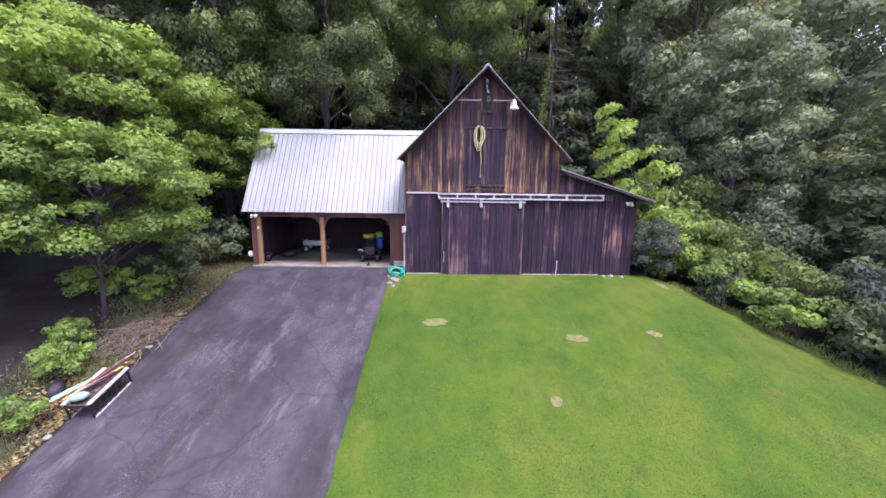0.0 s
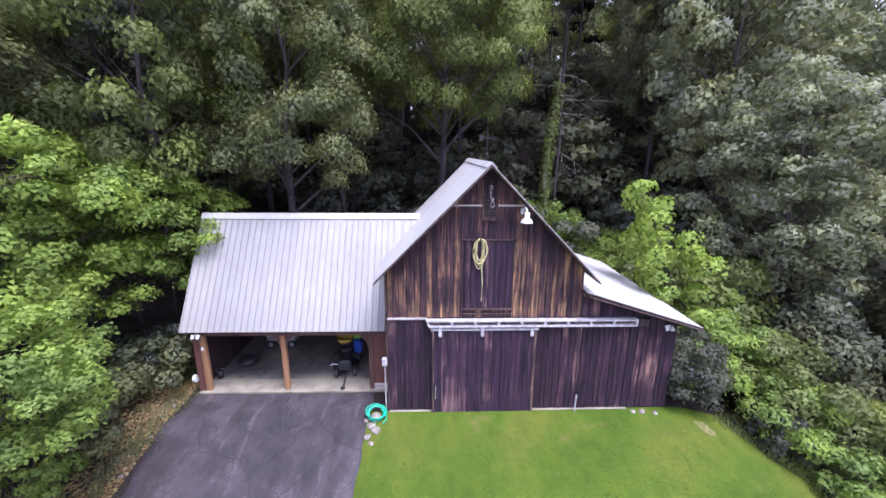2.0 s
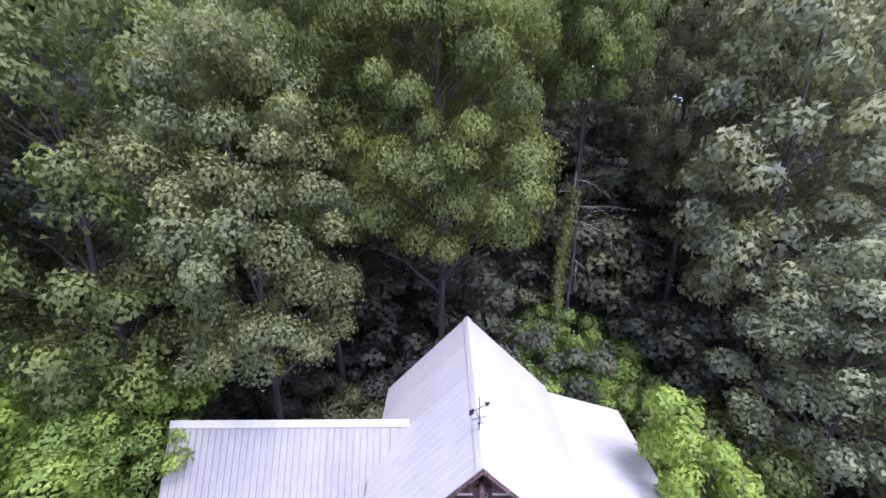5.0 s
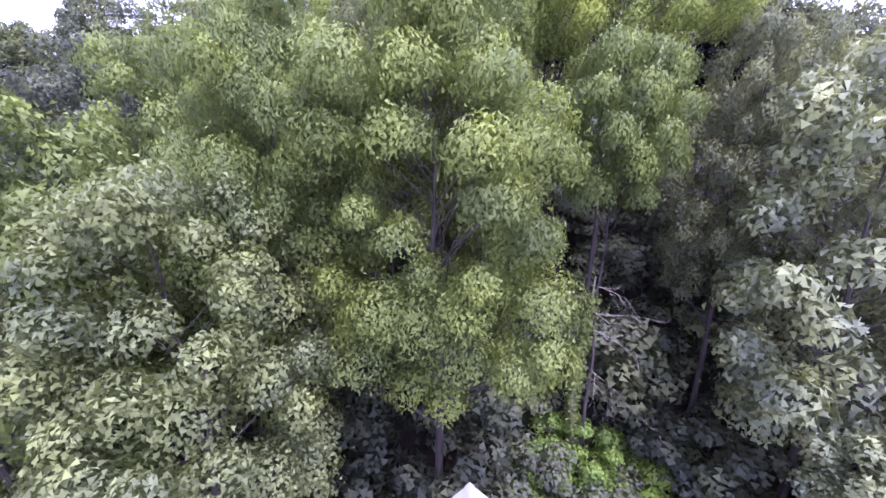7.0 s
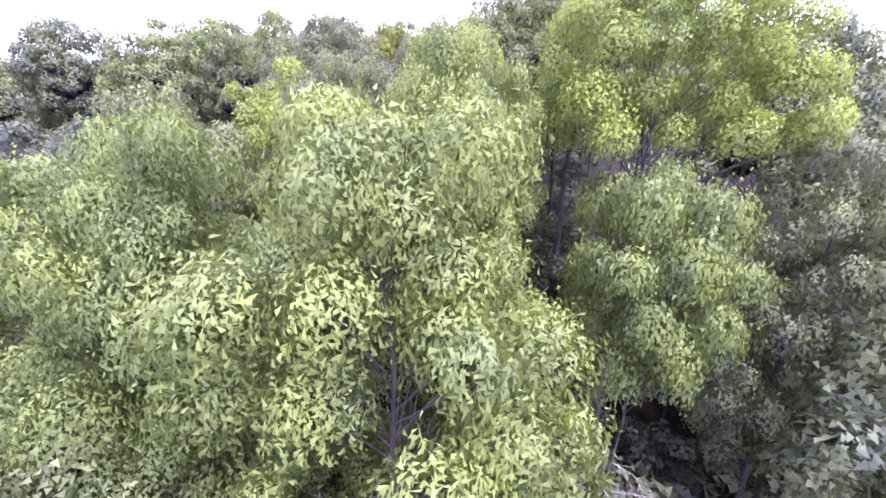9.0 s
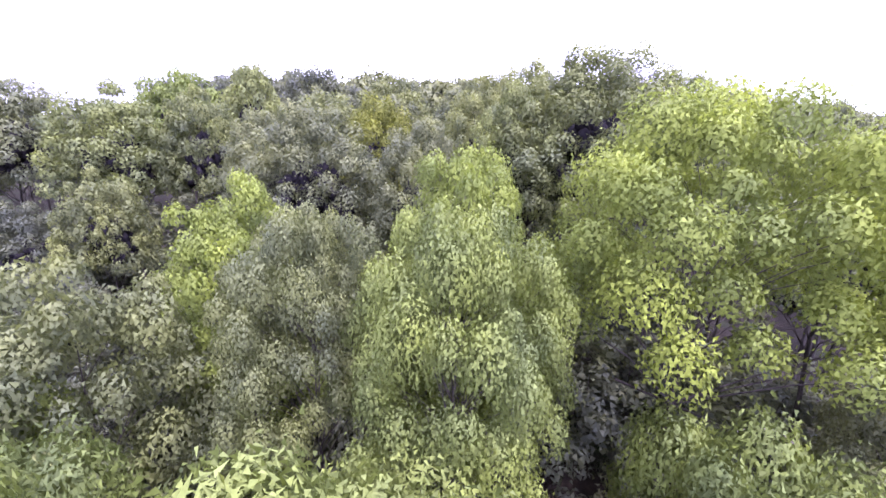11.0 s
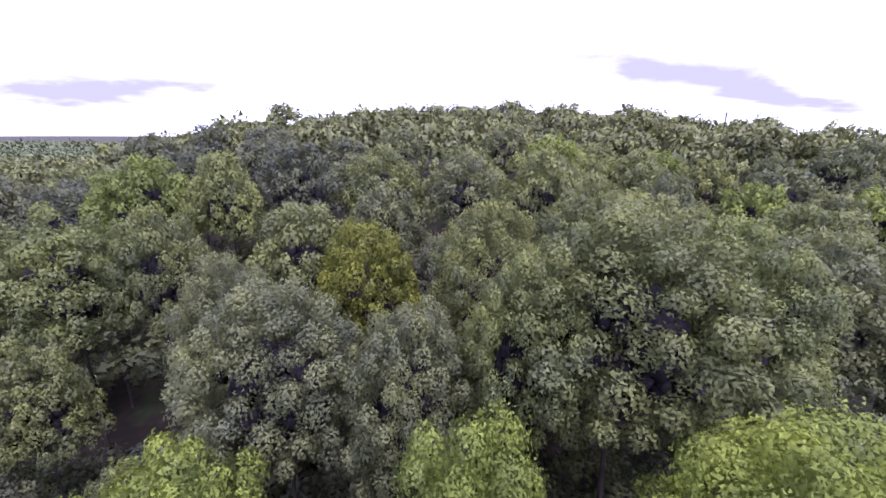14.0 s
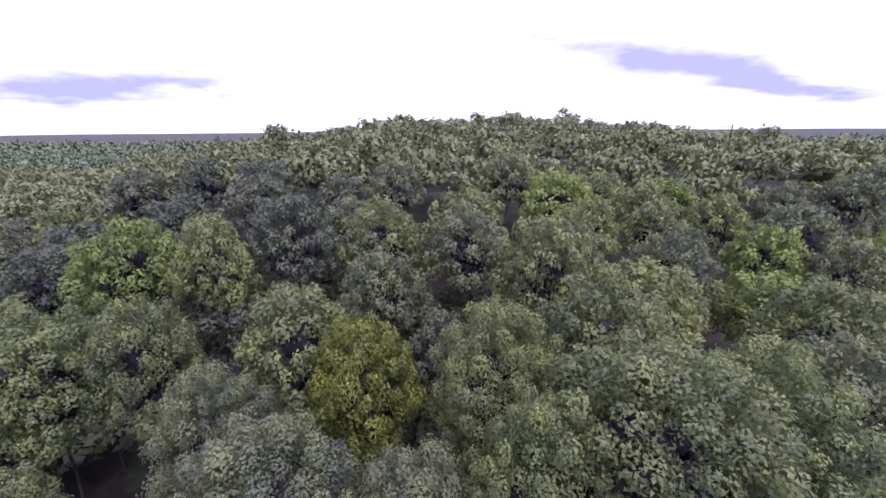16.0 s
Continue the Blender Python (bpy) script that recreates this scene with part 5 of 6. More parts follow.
# ---------------------------------------------------------------- carport
carport = thing("carport", "open two-bay carport with a steep pale ribbed metal roof", "carport")
GX0, GX1, GY0, GY1 = -6.85, -0.14, 1.12, 5.6
G_EAVE, G_RIDGE_Y, G_RIDGE_Z = 2.42, 3.36, 6.06
part("slab", block(GX0, GX1, GY0 - 0.02, GY1, -0.30, 0.07, 0.015), SLAB, carport, "dark grey concrete floor slab")
part("slab_edge", block(GX0, GX1, GY0 - 0.05, GY0 + 0.75, -0.30, 0.074, 0.012), CONCRETE, carport, "pale slab edge")
for k, px in enumerate((GX0 + 0.32, -3.78, -0.74)):
    part("post", block(px - 0.085, px + 0.085, GY0 + 0.06, GY0 + 0.23, 0.07, 2.20, 0.012), DARK_POST if k == 2 else POST_WOOD, carport)
    for sgn in ((), (-1, 1), (-1,))[k]:
        # curved bracket between post and beam
        bm = bmesh.new()
        arc = [(0.0, 2.2), (0.0, 1.55)] + [(0.46 * (1 - math.cos(a)), 1.55 + 0.65 * math.sin(a)) for a in np.linspace(0.25, math.pi / 2, 6)]
        rows = [[bm.verts.new((px + sgn * (0.08 + u), y, z)) for u, z in arc] for y in (GY0 + 0.09, GY0 + 0.20)]
        bm.faces.new(rows[0])
        bm.faces.new(rows[1][::-1])
        for i in range(len(arc)):
            bm.faces.new((rows[0][i], rows[1][i], rows[1][(i + 1) % len(arc)], rows[0][(i + 1) % len(arc)]))
        bmesh.ops.recalc_face_normals(bm, faces=bm.faces)
        part("knee_brace", bm, DARK_POST, carport, "dark curved bracket")
part("header_beam", block(GX0, GX1, GY0 + 0.04, GY0 + 0.24, 2.20, 2.44, 0.01), DARK_POST, carport)
part("side_wall", block(GX0, GX0 + 0.10, GY0 + 0.25, GY1, 0.07, 2.6), SHADED_BOARD, carport, "dark red-brown board side wall")
part("front_panel", block(GX0 + 0.01, GX0 + 0.23, GY0 + 0.05, GY0 + 0.16, 0.07, 2.2), RED_BOARD, carport)
part("front_panel", block(-0.65, GX1, GY0 + 0.05, GY0 + 0.16, 0.3, 2.2), RED_BOARD, carport, "red-brown boarded panel")
part("panel_base", block(-0.66, GX1, GY0 + 0.03, GY0 + 0.18, 0.07, 0.30), PALE_TRIM, carport)
part("back_wall", block(GX0, GX1, GY1 - 0.1, GY1, 0.07, 2.6), SHADED_BOARD, carport)
# gable end of the carport, boarded
bm = bmesh.new()
tri = [(GY0 + 0.1, 2.45), (GY1 - 0.05, 2.45), (G_RIDGE_Y, G_RIDGE_Z - 0.14)]
a, b = [[bm.verts.new((x, y, z)) for y, z in tri] for x in (GX0 + 0.02, GX0 + 0.10)]
bm.faces.new(a[::-1])
bm.faces.new(b)
for i in range(3):
    bm.faces.new((a[i], a[(i + 1) % 3], b[(i + 1) % 3], b[i]))
part("gable_wall", bm, RED_BOARD, carport)

run_g = math.hypot(G_RIDGE_Y - GY0 + 0.12, G_RIDGE_Z - G_EAVE)
carport_roof = part("roof", beam((GX0, G_RIDGE_Y, G_RIDGE_Z - 0.16), (0.9, G_RIDGE_Y, G_RIDGE_Z - 0.16), 0.05, 0.14), POST_WOOD, carport, "steep pale ribbed metal roof")
GR0 = -7.12
n_g = 8
w_g = (-0.02 - GR0) / n_g - 0.001
lay_panels(carport_roof, "roof_sheet", n_g, w_g, run_g, plane_frame((GR0, GY0 - 0.12, G_EAVE), (1, 0, 0), (0, G_RIDGE_Y - GY0 + 0.12, G_RIDGE_Z - G_EAVE)), 0.034, 4, CARPORT_ROOF)
lay_panels(carport_roof, "roof_sheet", n_g, w_g, run_g, plane_frame((-0.02, 2 * G_RIDGE_Y - GY0 + 0.12, G_EAVE), (-1, 0, 0), (0, -(G_RIDGE_Y - GY0 + 0.12), G_RIDGE_Z - G_EAVE)), 0.034, 4, CARPORT_ROOF)
# short sheets that run on into the main roof
UP = 0.66
for k, (x0, cut) in enumerate(((-0.02, 0.70), (0.30, 0.79), (0.62, 0.88))):
    low_y = GY0 - 0.12 + (G_RIDGE_Y - GY0 + 0.12) * cut
    low_z = G_EAVE + (G_RIDGE_Z - G_EAVE) * cut
    lay_panels(carport_roof, "roof_sheet", 1, 0.32, run_g * (1 - cut), plane_frame((x0, low_y, low_z), (1, 0, 0), (0, G_RIDGE_Y - GY0 + 0.12, G_RIDGE_Z - G_EAVE)), 0.034, 1, CARPORT_ROOF)
for sgn in (1, -1):
    bm = bmesh.new()
    box(bm, GR0 + 0.03, -0.03, 0.02, run_g - 0.03, -0.06, -0.016)
    corner = (0, GY0 - 0.12, G_EAVE)
    m = plane_frame(corner, (1, 0, 0), (0, G_RIDGE_Y - GY0 + 0.12, G_RIDGE_Z - G_EAVE))
    if sgn < 0:
        m = Matrix.Translation((0, 2 * G_RIDGE_Y, 0)) @ Matrix.Diagonal((1, -1, 1, 1)) @ m
    bmesh.ops.transform(bm, matrix=m, verts=bm.verts)
    bmesh.ops.recalc_face_normals(bm, faces=bm.faces)
    part("decking", bm, TRIM_WOOD, carport_roof)
bm = bmesh.new()
ends = [[bm.verts.new((x, G_RIDGE_Y + y, G_RIDGE_Z + 0.05 + z)) for y, z in ((-0.14, -0.18), (0, 0.02), (0.14, -0.18), (0.13, -0.20), (0, -0.01), (-0.13, -0.20))] for x in (GR0 - 0.02, 0.96)]
for i in range(6):
    bm.faces.new((ends[0][i], ends[1][i], ends[1][(i + 1) % 6], ends[0][(i + 1) % 6]))
bm.faces.new(ends[0])
bm.faces.new(ends[1][::-1])
bmesh.ops.recalc_face_normals(bm, faces=bm.faces)
part("ridge_cap", bm, ROOF, carport_roof)


# ---------------------------------------------------------------- fixtures on the barn
def lathe(profile, sides=20):
    """A turned shape from (radius, height) pairs, open at both ends."""
    bm = bmesh.new()
    rings = [[bm.verts.new((r * math.cos(a), r * math.sin(a), z)) for a in np.linspace(0, 2 * math.pi, sides, endpoint=False)] for r, z in profile]
    for lo, hi in zip(rings, rings[1:]):
        for k in range(sides):
            bm.faces.new((lo[k], lo[(k + 1) % sides], hi[(k + 1) % sides], hi[k]))
    return bm


def yard_lamp():
    lamp = thing("yard_lamp", "white enamel gooseneck yard lamp on the gable", "lamp", (4.06, -0.03, 6.62))
    part("back_plate", block(-0.06, 0.06, -0.03, 0.0, 0.02, 0.20), ENAMEL, lamp)
    bm = bmesh.new()
    tube(bm, [(0, -0.02, 0.12), (0, -0.16, 0.22), (0, -0.34, 0.25), (0, -0.48, 0.21), (0, -0.54, 0.12)], 0.022, 8)
    part("arm", bm, ENAMEL, lamp)
    bm = lathe([(0.0, 0.17), (0.065, 0.165), (0.075, 0.08), (0.075, 0.0), (0.13, -0.03), (0.165, -0.10), (0.17, -0.125), (0.16, -0.125), (0.125, -0.04), (0.0, 0.0)])
    bmesh.ops.translate(bm, verts=bm.verts, vec=(0, -0.54, -0.02))
    part("shade", bm, ENAMEL, lamp, "bell-shaped white enamel shade", True)
    bm = bmesh.new()
    bmesh.ops.create_uvsphere(bm, u_segments=12, v_segments=8, radius=0.06, matrix=pose(0, -0.54, -0.11))
    part("bulb", bm, ENAMEL, lamp, smooth=True)


def floodlight(at, turn):
    light = thing("floodlight", "small white twin floodlight under the eave", "floodlight", at, turn, "floodlights under the eaves")
    part("base", block(-0.07, 0.07, -0.03, 0.0, -0.05, 0.05), ENAMEL, light)
    for sgn in (-1, 1):
        bm = lathe([(0.0, 0.10), (0.035, 0.10), (0.04, 0.02), (0.065, -0.06), (0.06, -0.06), (0.0, -0.03)], 14)
        bmesh.ops.transform(bm, matrix=pose(sgn * 0.09, -0.10, -0.03, -45, sgn * 25), verts=bm.verts)
        part("lamp_head", bm, ENAMEL, light, smooth=True)


def coiled_rope():
    coil = thing("coiled_rope", "coil of yellow rope hung on the hay door", "rope", (2.84, -0.10, 5.92))
    r = random.Random(4)
    for k in range(6):
        bm = bmesh.new()
        w, h, off = 0.08 + 0.024 * k, 0.34 + 0.04 * (k % 4), r.uniform(-0.04, 0.04)
        pts = [(off + w * math.sin(a) + r.uniform(-0.01, 0.01), -0.015 * k + r.uniform(-0.01, 0.01), -h + h * math.cos(a)) for a in np.linspace(0, 2 * math.pi, 22)]
        tube(bm, pts, 0.015, 6)
        part("loop", bm, ROPE, coil, smooth=True)
    bm = bmesh.new()
    tube(bm, [(0.05, -0.03, -0.35), (0.07, -0.03, -0.7), (0.06, -0.03, -1.0), (0.09, -0.03, -1.4), (0.07, -0.03, -1.95)], 0.014, 6)
    part("tail", bm, ROPE, coil)
    part("peg", block(-0.02, 0.02, -0.10, 0.09, -0.02, 0.02), DARK_STEEL, coil)


def weathervane():
    vane = thing("weathervane", "dark iron weathervane on the barn ridge", "weathervane", (3.06, 0.75, 8.08))
    bm = bmesh.new()
    bar(bm, (0, 0, -0.1), (0, 0, 1.05), 0.016, 0.010)
    part("rod", bm, DARK_STEEL, vane)
    for turn in (0, 90):
        bm = bmesh.new()
        bar(bm, (-0.2, 0, 0.42), (0.2, 0, 0.42), 0.010)
        bmesh.ops.rotate(bm, verts=bm.verts, matrix=Matrix.Rotation(radians(turn + 20), 3, "Z"))
        part("cross_arm", bm, DARK_STEEL, vane)
    bm = bmesh.new()
    bar(bm, (-0.28, 0, 0.72), (0.26, 0, 0.72), 0.011)
    bmesh.ops.create_cone(bm, cap_ends=True, segments=4, radius1=0.07, radius2=0, depth=0.14, matrix=pose(0.3, 0, 0.72, 0, 90))
    box(bm, -0.32, -0.18, -0.006, 0.006, 0.64, 0.80)
    bmesh.ops.rotate(bm, verts=bm.verts, matrix=Matrix.Rotation(radians(35), 3, "Z"))
    part("arrow", bm, DARK_STEEL, vane)
    bm = bmesh.new()
    bmesh.ops.create_uvsphere(bm, u_segments=10, v_segments=7, radius=0.04, matrix=pose(0, 0, 0.25))
    part("ball", bm, DARK_STEEL, vane, smooth=True)


yard_lamp()
floodlight((-6.62, 1.10, 2.26), 0)
floodlight((8.96, -0.02, 3.02), 0)
coiled_rope()
weathervane()

downspout = thing("downspout", "white downspout between carport and barn", "downspout", (-0.10, 0.95, 0))
part("pipe", block(-0.04, 0.03, -0.05, 0.04, 0.1, 2.3, 0.01), WHITE_PAINT, downspout)
part("outlet", block(-0.05, 0.04, -0.22, 0.03, -0.02, 0.10, 0.01), WHITE_PAINT, downspout)
meter = thing("meter_box", "small white meter box beside the barn corner", "meter box", (-0.09, 0.0, 1.86))
part("case", block(-0.10, 0.06, -0.09, 0.05, -0.13, 0.13, 0.015), WHITE_PAINT, meter)
part("conduit", block(-0.035, 0.0, -0.04, 0.0, -1.86, -0.13, 0.006), PALE_TRIM, meter)

stake = thing("pipe_stake", "white plastic pipe stake against the barn wall", "stake", (6.12, -0.20, -0.12))
bm = bmesh.new()
bar(bm, (0, 0, -0.1), (0.03, 0.02, 0.72), 0.022, 0.022, 10)
part("pipe", bm, WHITE_PAINT, stake)
bm = bmesh.new()
bar(bm, (0.03, 0.02, 0.72), (0.031, 0.021, 0.78), 0.03, 0.03, 10)
part("cap", bm, WHITE_PAINT, stake)

# ---------------------------------------------------------------- hose on its stone, by the corner
hose = thing("garden_hose", "coiled bright green garden hose on stones by the barn corner", "hose", (-0.40, -0.28, 0.10), 20)
rh = random.Random(9)
for k in range(5):
    bm = bmesh.new()
    rad = 0.20 + 0.022 * k
    pts = [(rad * math.cos(a) * 1.15 + rh.uniform(-0.01, 0.01), rad * math.sin(a), 0.02 + 0.028 * k + 0.05 * math.sin(a + k) + 0.10 * math.sin(a)) for a in np.linspace(0, 2 * math.pi, 26)]
    tube(bm, pts, 0.017, 7)
    part("coil", bm, HOSE, hose, smooth=True)
bm = bmesh.new()
tube(bm, [(0.22, 0.0, 0.12), (0.30, -0.12, 0.02), (0.24, -0.30, -0.06), (0.12, -0.36, -0.10)], 0.017, 7)
part("free_end", bm, HOSE, hose, smooth=True)


def stone_mesh(seed, size):
    r = np.random.default_rng(seed)
    bm = bmesh.new()
    bmesh.ops.create_icosphere(bm, subdivisions=2, radius=1)
    k = r.uniform(0.75, 1.2, 3) * size * np.array([1, 1, 0.6])
    for v in bm.verts:
        n = 1 + 0.22 * noise.noise(v.co * 1.3 + Vector((seed * 3.1, 0, 0)))
        v.co = Vector((v.co.x * k[0] * n, v.co.y * k[1] * n, v.co.z * k[2] * n))
    return bm


rs = random.Random(31)
for k, (x, y, size) in enumerate(((-0.42, -0.30, 0.17), (-0.52, -0.62, 0.13), (-0.36, -0.80, 0.15), (-0.58, -1.02, 0.14), (-0.45, -1.24, 0.11), (-0.70, -0.42, 0.09),
                                  (-7.24, -3.3, 0.10), (-7.04, -5.0, 0.09), (-7.05, -8.05, 0.09), (-7.20, -2.1, 0.08), (-7.35, -4.1, 0.07), (-7.2, -0.9, 0.08), (-7.3, 0.4, 0.10),
                                  (-7.6, -6.1, 0.08), (-7.5, -8.9, 0.09), (-8.2, -7.4, 0.07), (8.4, -0.22, 0.12), (8.8, -0.3, 0.09), (8.1, -0.2, 0.10))):
    ob = link_mesh("stone", stone_mesh(40 + k, size), STONE, True)
    ob.matrix_world = pose(x, y, float(land(x, y)) + size * 0.25, 0, 0, rs.uniform(0, 360))
    tagged(ob, "rough grey-brown field stone half sunk in the ground", "stone", "field stones")


# ---------------------------------------------------------------- things under the carport
def wheel(parent, at, r, w, axle="x"):
    bm = lathe([(r * 0.55, -w / 2), (r * 0.92, -w / 2), (r, -w * 0.3), (r, w * 0.3), (r * 0.92, w / 2), (r * 0.55, w / 2)], 20)
    m = pose(*at, 0, 90, 0) if axle == "x" else pose(*at, 90, 0, 0)
    bmesh.ops.transform(bm, matrix=m, verts=bm.verts)
    wh = part("wheel", bm, BLACK, parent, "black rubber wheel", True)
    bm = bmesh.new()
    bmesh.ops.create_cone(bm, cap_ends=True, segments=16, radius1=r * 0.56, radius2=r * 0.56, depth=w * 0.6, matrix=m)
    part("rim", bm, STEEL, wh)


def mower():
    mo = thing("ride_on_mower", "small dark ride-on mower with a tan tub and blue bag", "mower", (-1.95, 2.55, 0.07), 8)
    part("deck", block(-0.48, 0.48, -0.35, 0.45, 0.12, 0.28, 0.04), BLACK, mo)
    part("hood", block(-0.24, 0.24, -0.75, -0.10, 0.34, 0.74, 0.06), BLACK, mo, "dark hood")
    part("fender", block(-0.40, 0.40, 0.08, 0.70, 0.42, 0.56, 0.05), DARK_STEEL, mo)
    part("seat", block(-0.24, 0.24, 0.20, 0.62, 0.62, 0.72, 0.05), BLACK, mo, "dark vinyl seat")
    bm = lathe([(0.0, 0.0), (0.26, 0.0), (0.31, 0.16), (0.29, 0.16), (0.25, 0.03), (0.0, 0.03)], 20)
    bmesh.ops.translate(bm, verts=bm.verts, vec=(-0.05, 0.45, 0.98))
    part("tub", bm, YELLOW, mo, "round tan tub on the seat", True)
    part("seat_back", block(-0.22, 0.22, 0.56, 0.66, 0.72, 0.98, 0.05), BLACK, mo)
    part("bag", block(0.28, 0.62, 0.25, 0.70, 0.45, 1.0, 0.07), BLUE, mo, "blue grass bag")
    part("bag_cover", block(0.26, 0.60, 0.52, 0.78, 0.92, 1.24, 0.06), LIME, mo, "lime green cover")
    for sgn in (-1, 1):
        wheel(mo, (sgn * 0.42, 0.42, 0.25), 0.25, 0.20)
        wheel(mo, (sgn * 0.34, -0.55, 0.17), 0.17, 0.13)
    bm = bmesh.new()
    tube(bm, [(0, -0.12, 0.7), (0, 0.02, 0.86)], 0.02)
    tube(bm, [(0.17 * math.cos(a), 0.03 + 0.10 * math.sin(a), 0.88 + 0.12 * math.sin(a)) for a in np.linspace(0, 6.28, 16)], 0.014)
    part("steering_wheel", bm, BLACK, mo)
    bm = bmesh.new()
    tube(bm, [(-0.28, -0.5, 0.5), (-0.46, -0.62, 0.60), (-0.52, -0.62, 0.55)], 0.016)
    part("handle", bm, ENAMEL, mo, "white handle")
    bm = bmesh.new()
    tube(bm, [(0.02, -0.75, 0.24), (0.0, -1.1, 0.12), (-0.06, -1.35, 0.03)], 0.03)
    box(bm, -0.13, 0.02, -1.42, -1.30, 0.0, 0.06)
    part("tow_bar", bm, BLACK, mo)


def low_cart():
    cart = thing("garden_cart", "low grey steel garden cart at the back of the carport", "cart", (-5.1, 4.55, 0.07), 0)
    part("tray", block(-0.6, 0.6, -0.35, 0.35, 0.36, 0.44, 0.015), STEEL, cart)
    for sx in (-0.6, 0.57):
        part("side", block(sx, sx + 0.03, -0.35, 0.35, 0.44, 0.62, 0.006), STEEL, cart)
    part("side", block(-0.57, 0.57, -0.35, -0.32, 0.44, 0.62, 0.006), STEEL, cart)
    for sx in (-0.45, 0.45):
        for sy in (-0.34, 0.34):
            wheel(cart, (sx, sy, 0.18), 0.18, 0.07, "y")


mower()
low_cart()
heap = link_mesh("black_sack", stone_mesh(77, 0.36), BLACK, True)
heap.matrix_world = pose(-5.95, 2.95, 0.25, 0, 0, 20)
tagged(heap, "slumped black plastic sack on the carport floor", "sack")
bucket = thing("bucket", "small dark steel bucket beside the carport wall", "bucket", (-6.55, 2.0, 0.07))
part("body", lathe([(0.0, 0.005), (0.11, 0.005), (0.15, 0.30), (0.14, 0.30), (0.10, 0.02), (0.0, 0.02)], 18), DARK_STEEL, bucket, smooth=True)
bm = bmesh.new()
tube(bm, [(0.15 * math.cos(a), 0.02, 0.29 + 0.10 * math.sin(a)) for a in np.linspace(0, math.pi, 12)], 0.006)
part("bail", bm, STEEL, bucket)
# oil stain: a thin dark film on the slab
bm = bmesh.new()
r = random.Random(12)
ring = [bm.verts.new((-5.45 + 0.62 * math.cos(a) * r.uniform(0.8, 1.15), 2.25 + 0.20 * math.sin(a) * r.uniform(0.75, 1.2) + 0.18 * math.cos(a), 0.0745)) for a in np.linspace(0, 6.1, 22)]
bm.faces.new(ring)
stain = link_mesh("oil_stain", bm, simple("oily_concrete", (0.10, 0.09, 0.07), (0.18, 0.16, 0.13), 5, 0.5))
tagged(stain, "dark oil stain on the concrete carport floor", "stain", kind="structure")
outlet = thing("outlet_box", "small white outlet box on the carport post", "outlet box", (-6.53, 1.17, 1.72))
part("case", block(-0.035, 0.035, -0.03, 0.005, -0.06, 0.06, 0.008), ENAMEL, outlet)
spigot = thing("hose_reel", "small pale hose reel on the carport corner", "reel", (-6.90, 1.22, 0.55))
bm = bmesh.new()
bmesh.ops.create_cone(bm, cap_ends=True, segments=18, radius1=0.13, radius2=0.13, depth=0.10, matrix=pose(-0.06, 0, 0, 0, 90))
part("drum", bm, ENAMEL, spigot)
part("bracket", block(-0.01, 0.06, -0.03, 0.03, -0.05, 0.05), STEEL, spigot)


# ---------------------------------------------------------------- trailer with scrap, brush pile, litter
def tool_rack():
    z = float(land(-6.8, -7.0))
    rack = thing("lattice_rack", "old iron lattice rack with a pale top rail, heaped with tools", "rack", (-6.8, -7.0, z))
    rack.matrix_world = pose(-6.74, -6.98, z, 12.4, 0, 2)
    for sx in (-0.27, 0.27):
        part("top_rail", block(sx - 0.045, sx + 0.045, -0.62, 0.62, 0.44, 0.48, 0.008), PALE_TRIM, rack, "grey weathered top rail")
        part("bottom_rail", block(sx - 0.02, sx + 0.02, -0.60, 0.60, 0.02, 0.06, 0.006), PALE_TRIM, rack)
        for sy in (-0.58, 0.58):
            part("leg", block(sx - 0.02, sx + 0.02, sy - 0.02, sy + 0.02, 0.0, 0.44, 0.005), DARK_STEEL, rack)
        for k in range(7):
            y0 = -0.56 + k * 0.16
            for a, b in ((y0, y0 + 0.16), (y0 + 0.16, y0)):
                bm = bmesh.new()
                bar(bm, (sx, a, 0.06), (sx, b, 0.44), 0.009, 0.009, 5)
                part("lattice_bar", bm, DARK_STEEL, rack)
    part("bed", block(-0.25, 0.25, -0.60, 0.60, 0.34, 0.37, 0.006), TRIM_WOOD, rack)
    for sy in (-0.62, 0.58):
        part("end_rail", block(-0.22, 0.22, sy, sy + 0.04, 0.40, 0.45, 0.006), TRIM_WOOD, rack)
    return z


def scrap(name, label, a, b, rad, material):
    bm = bmesh.new()
    mid = Vector(a).lerp(Vector(b), 0.5) + Vector((0.02, 0.03, 0.02))
    tube(bm, [a, mid, b], rad, 7)
    ob = link_mesh(name, bm, material)
    tagged(ob, label, name.replace("_", " "), "tools on the rack")


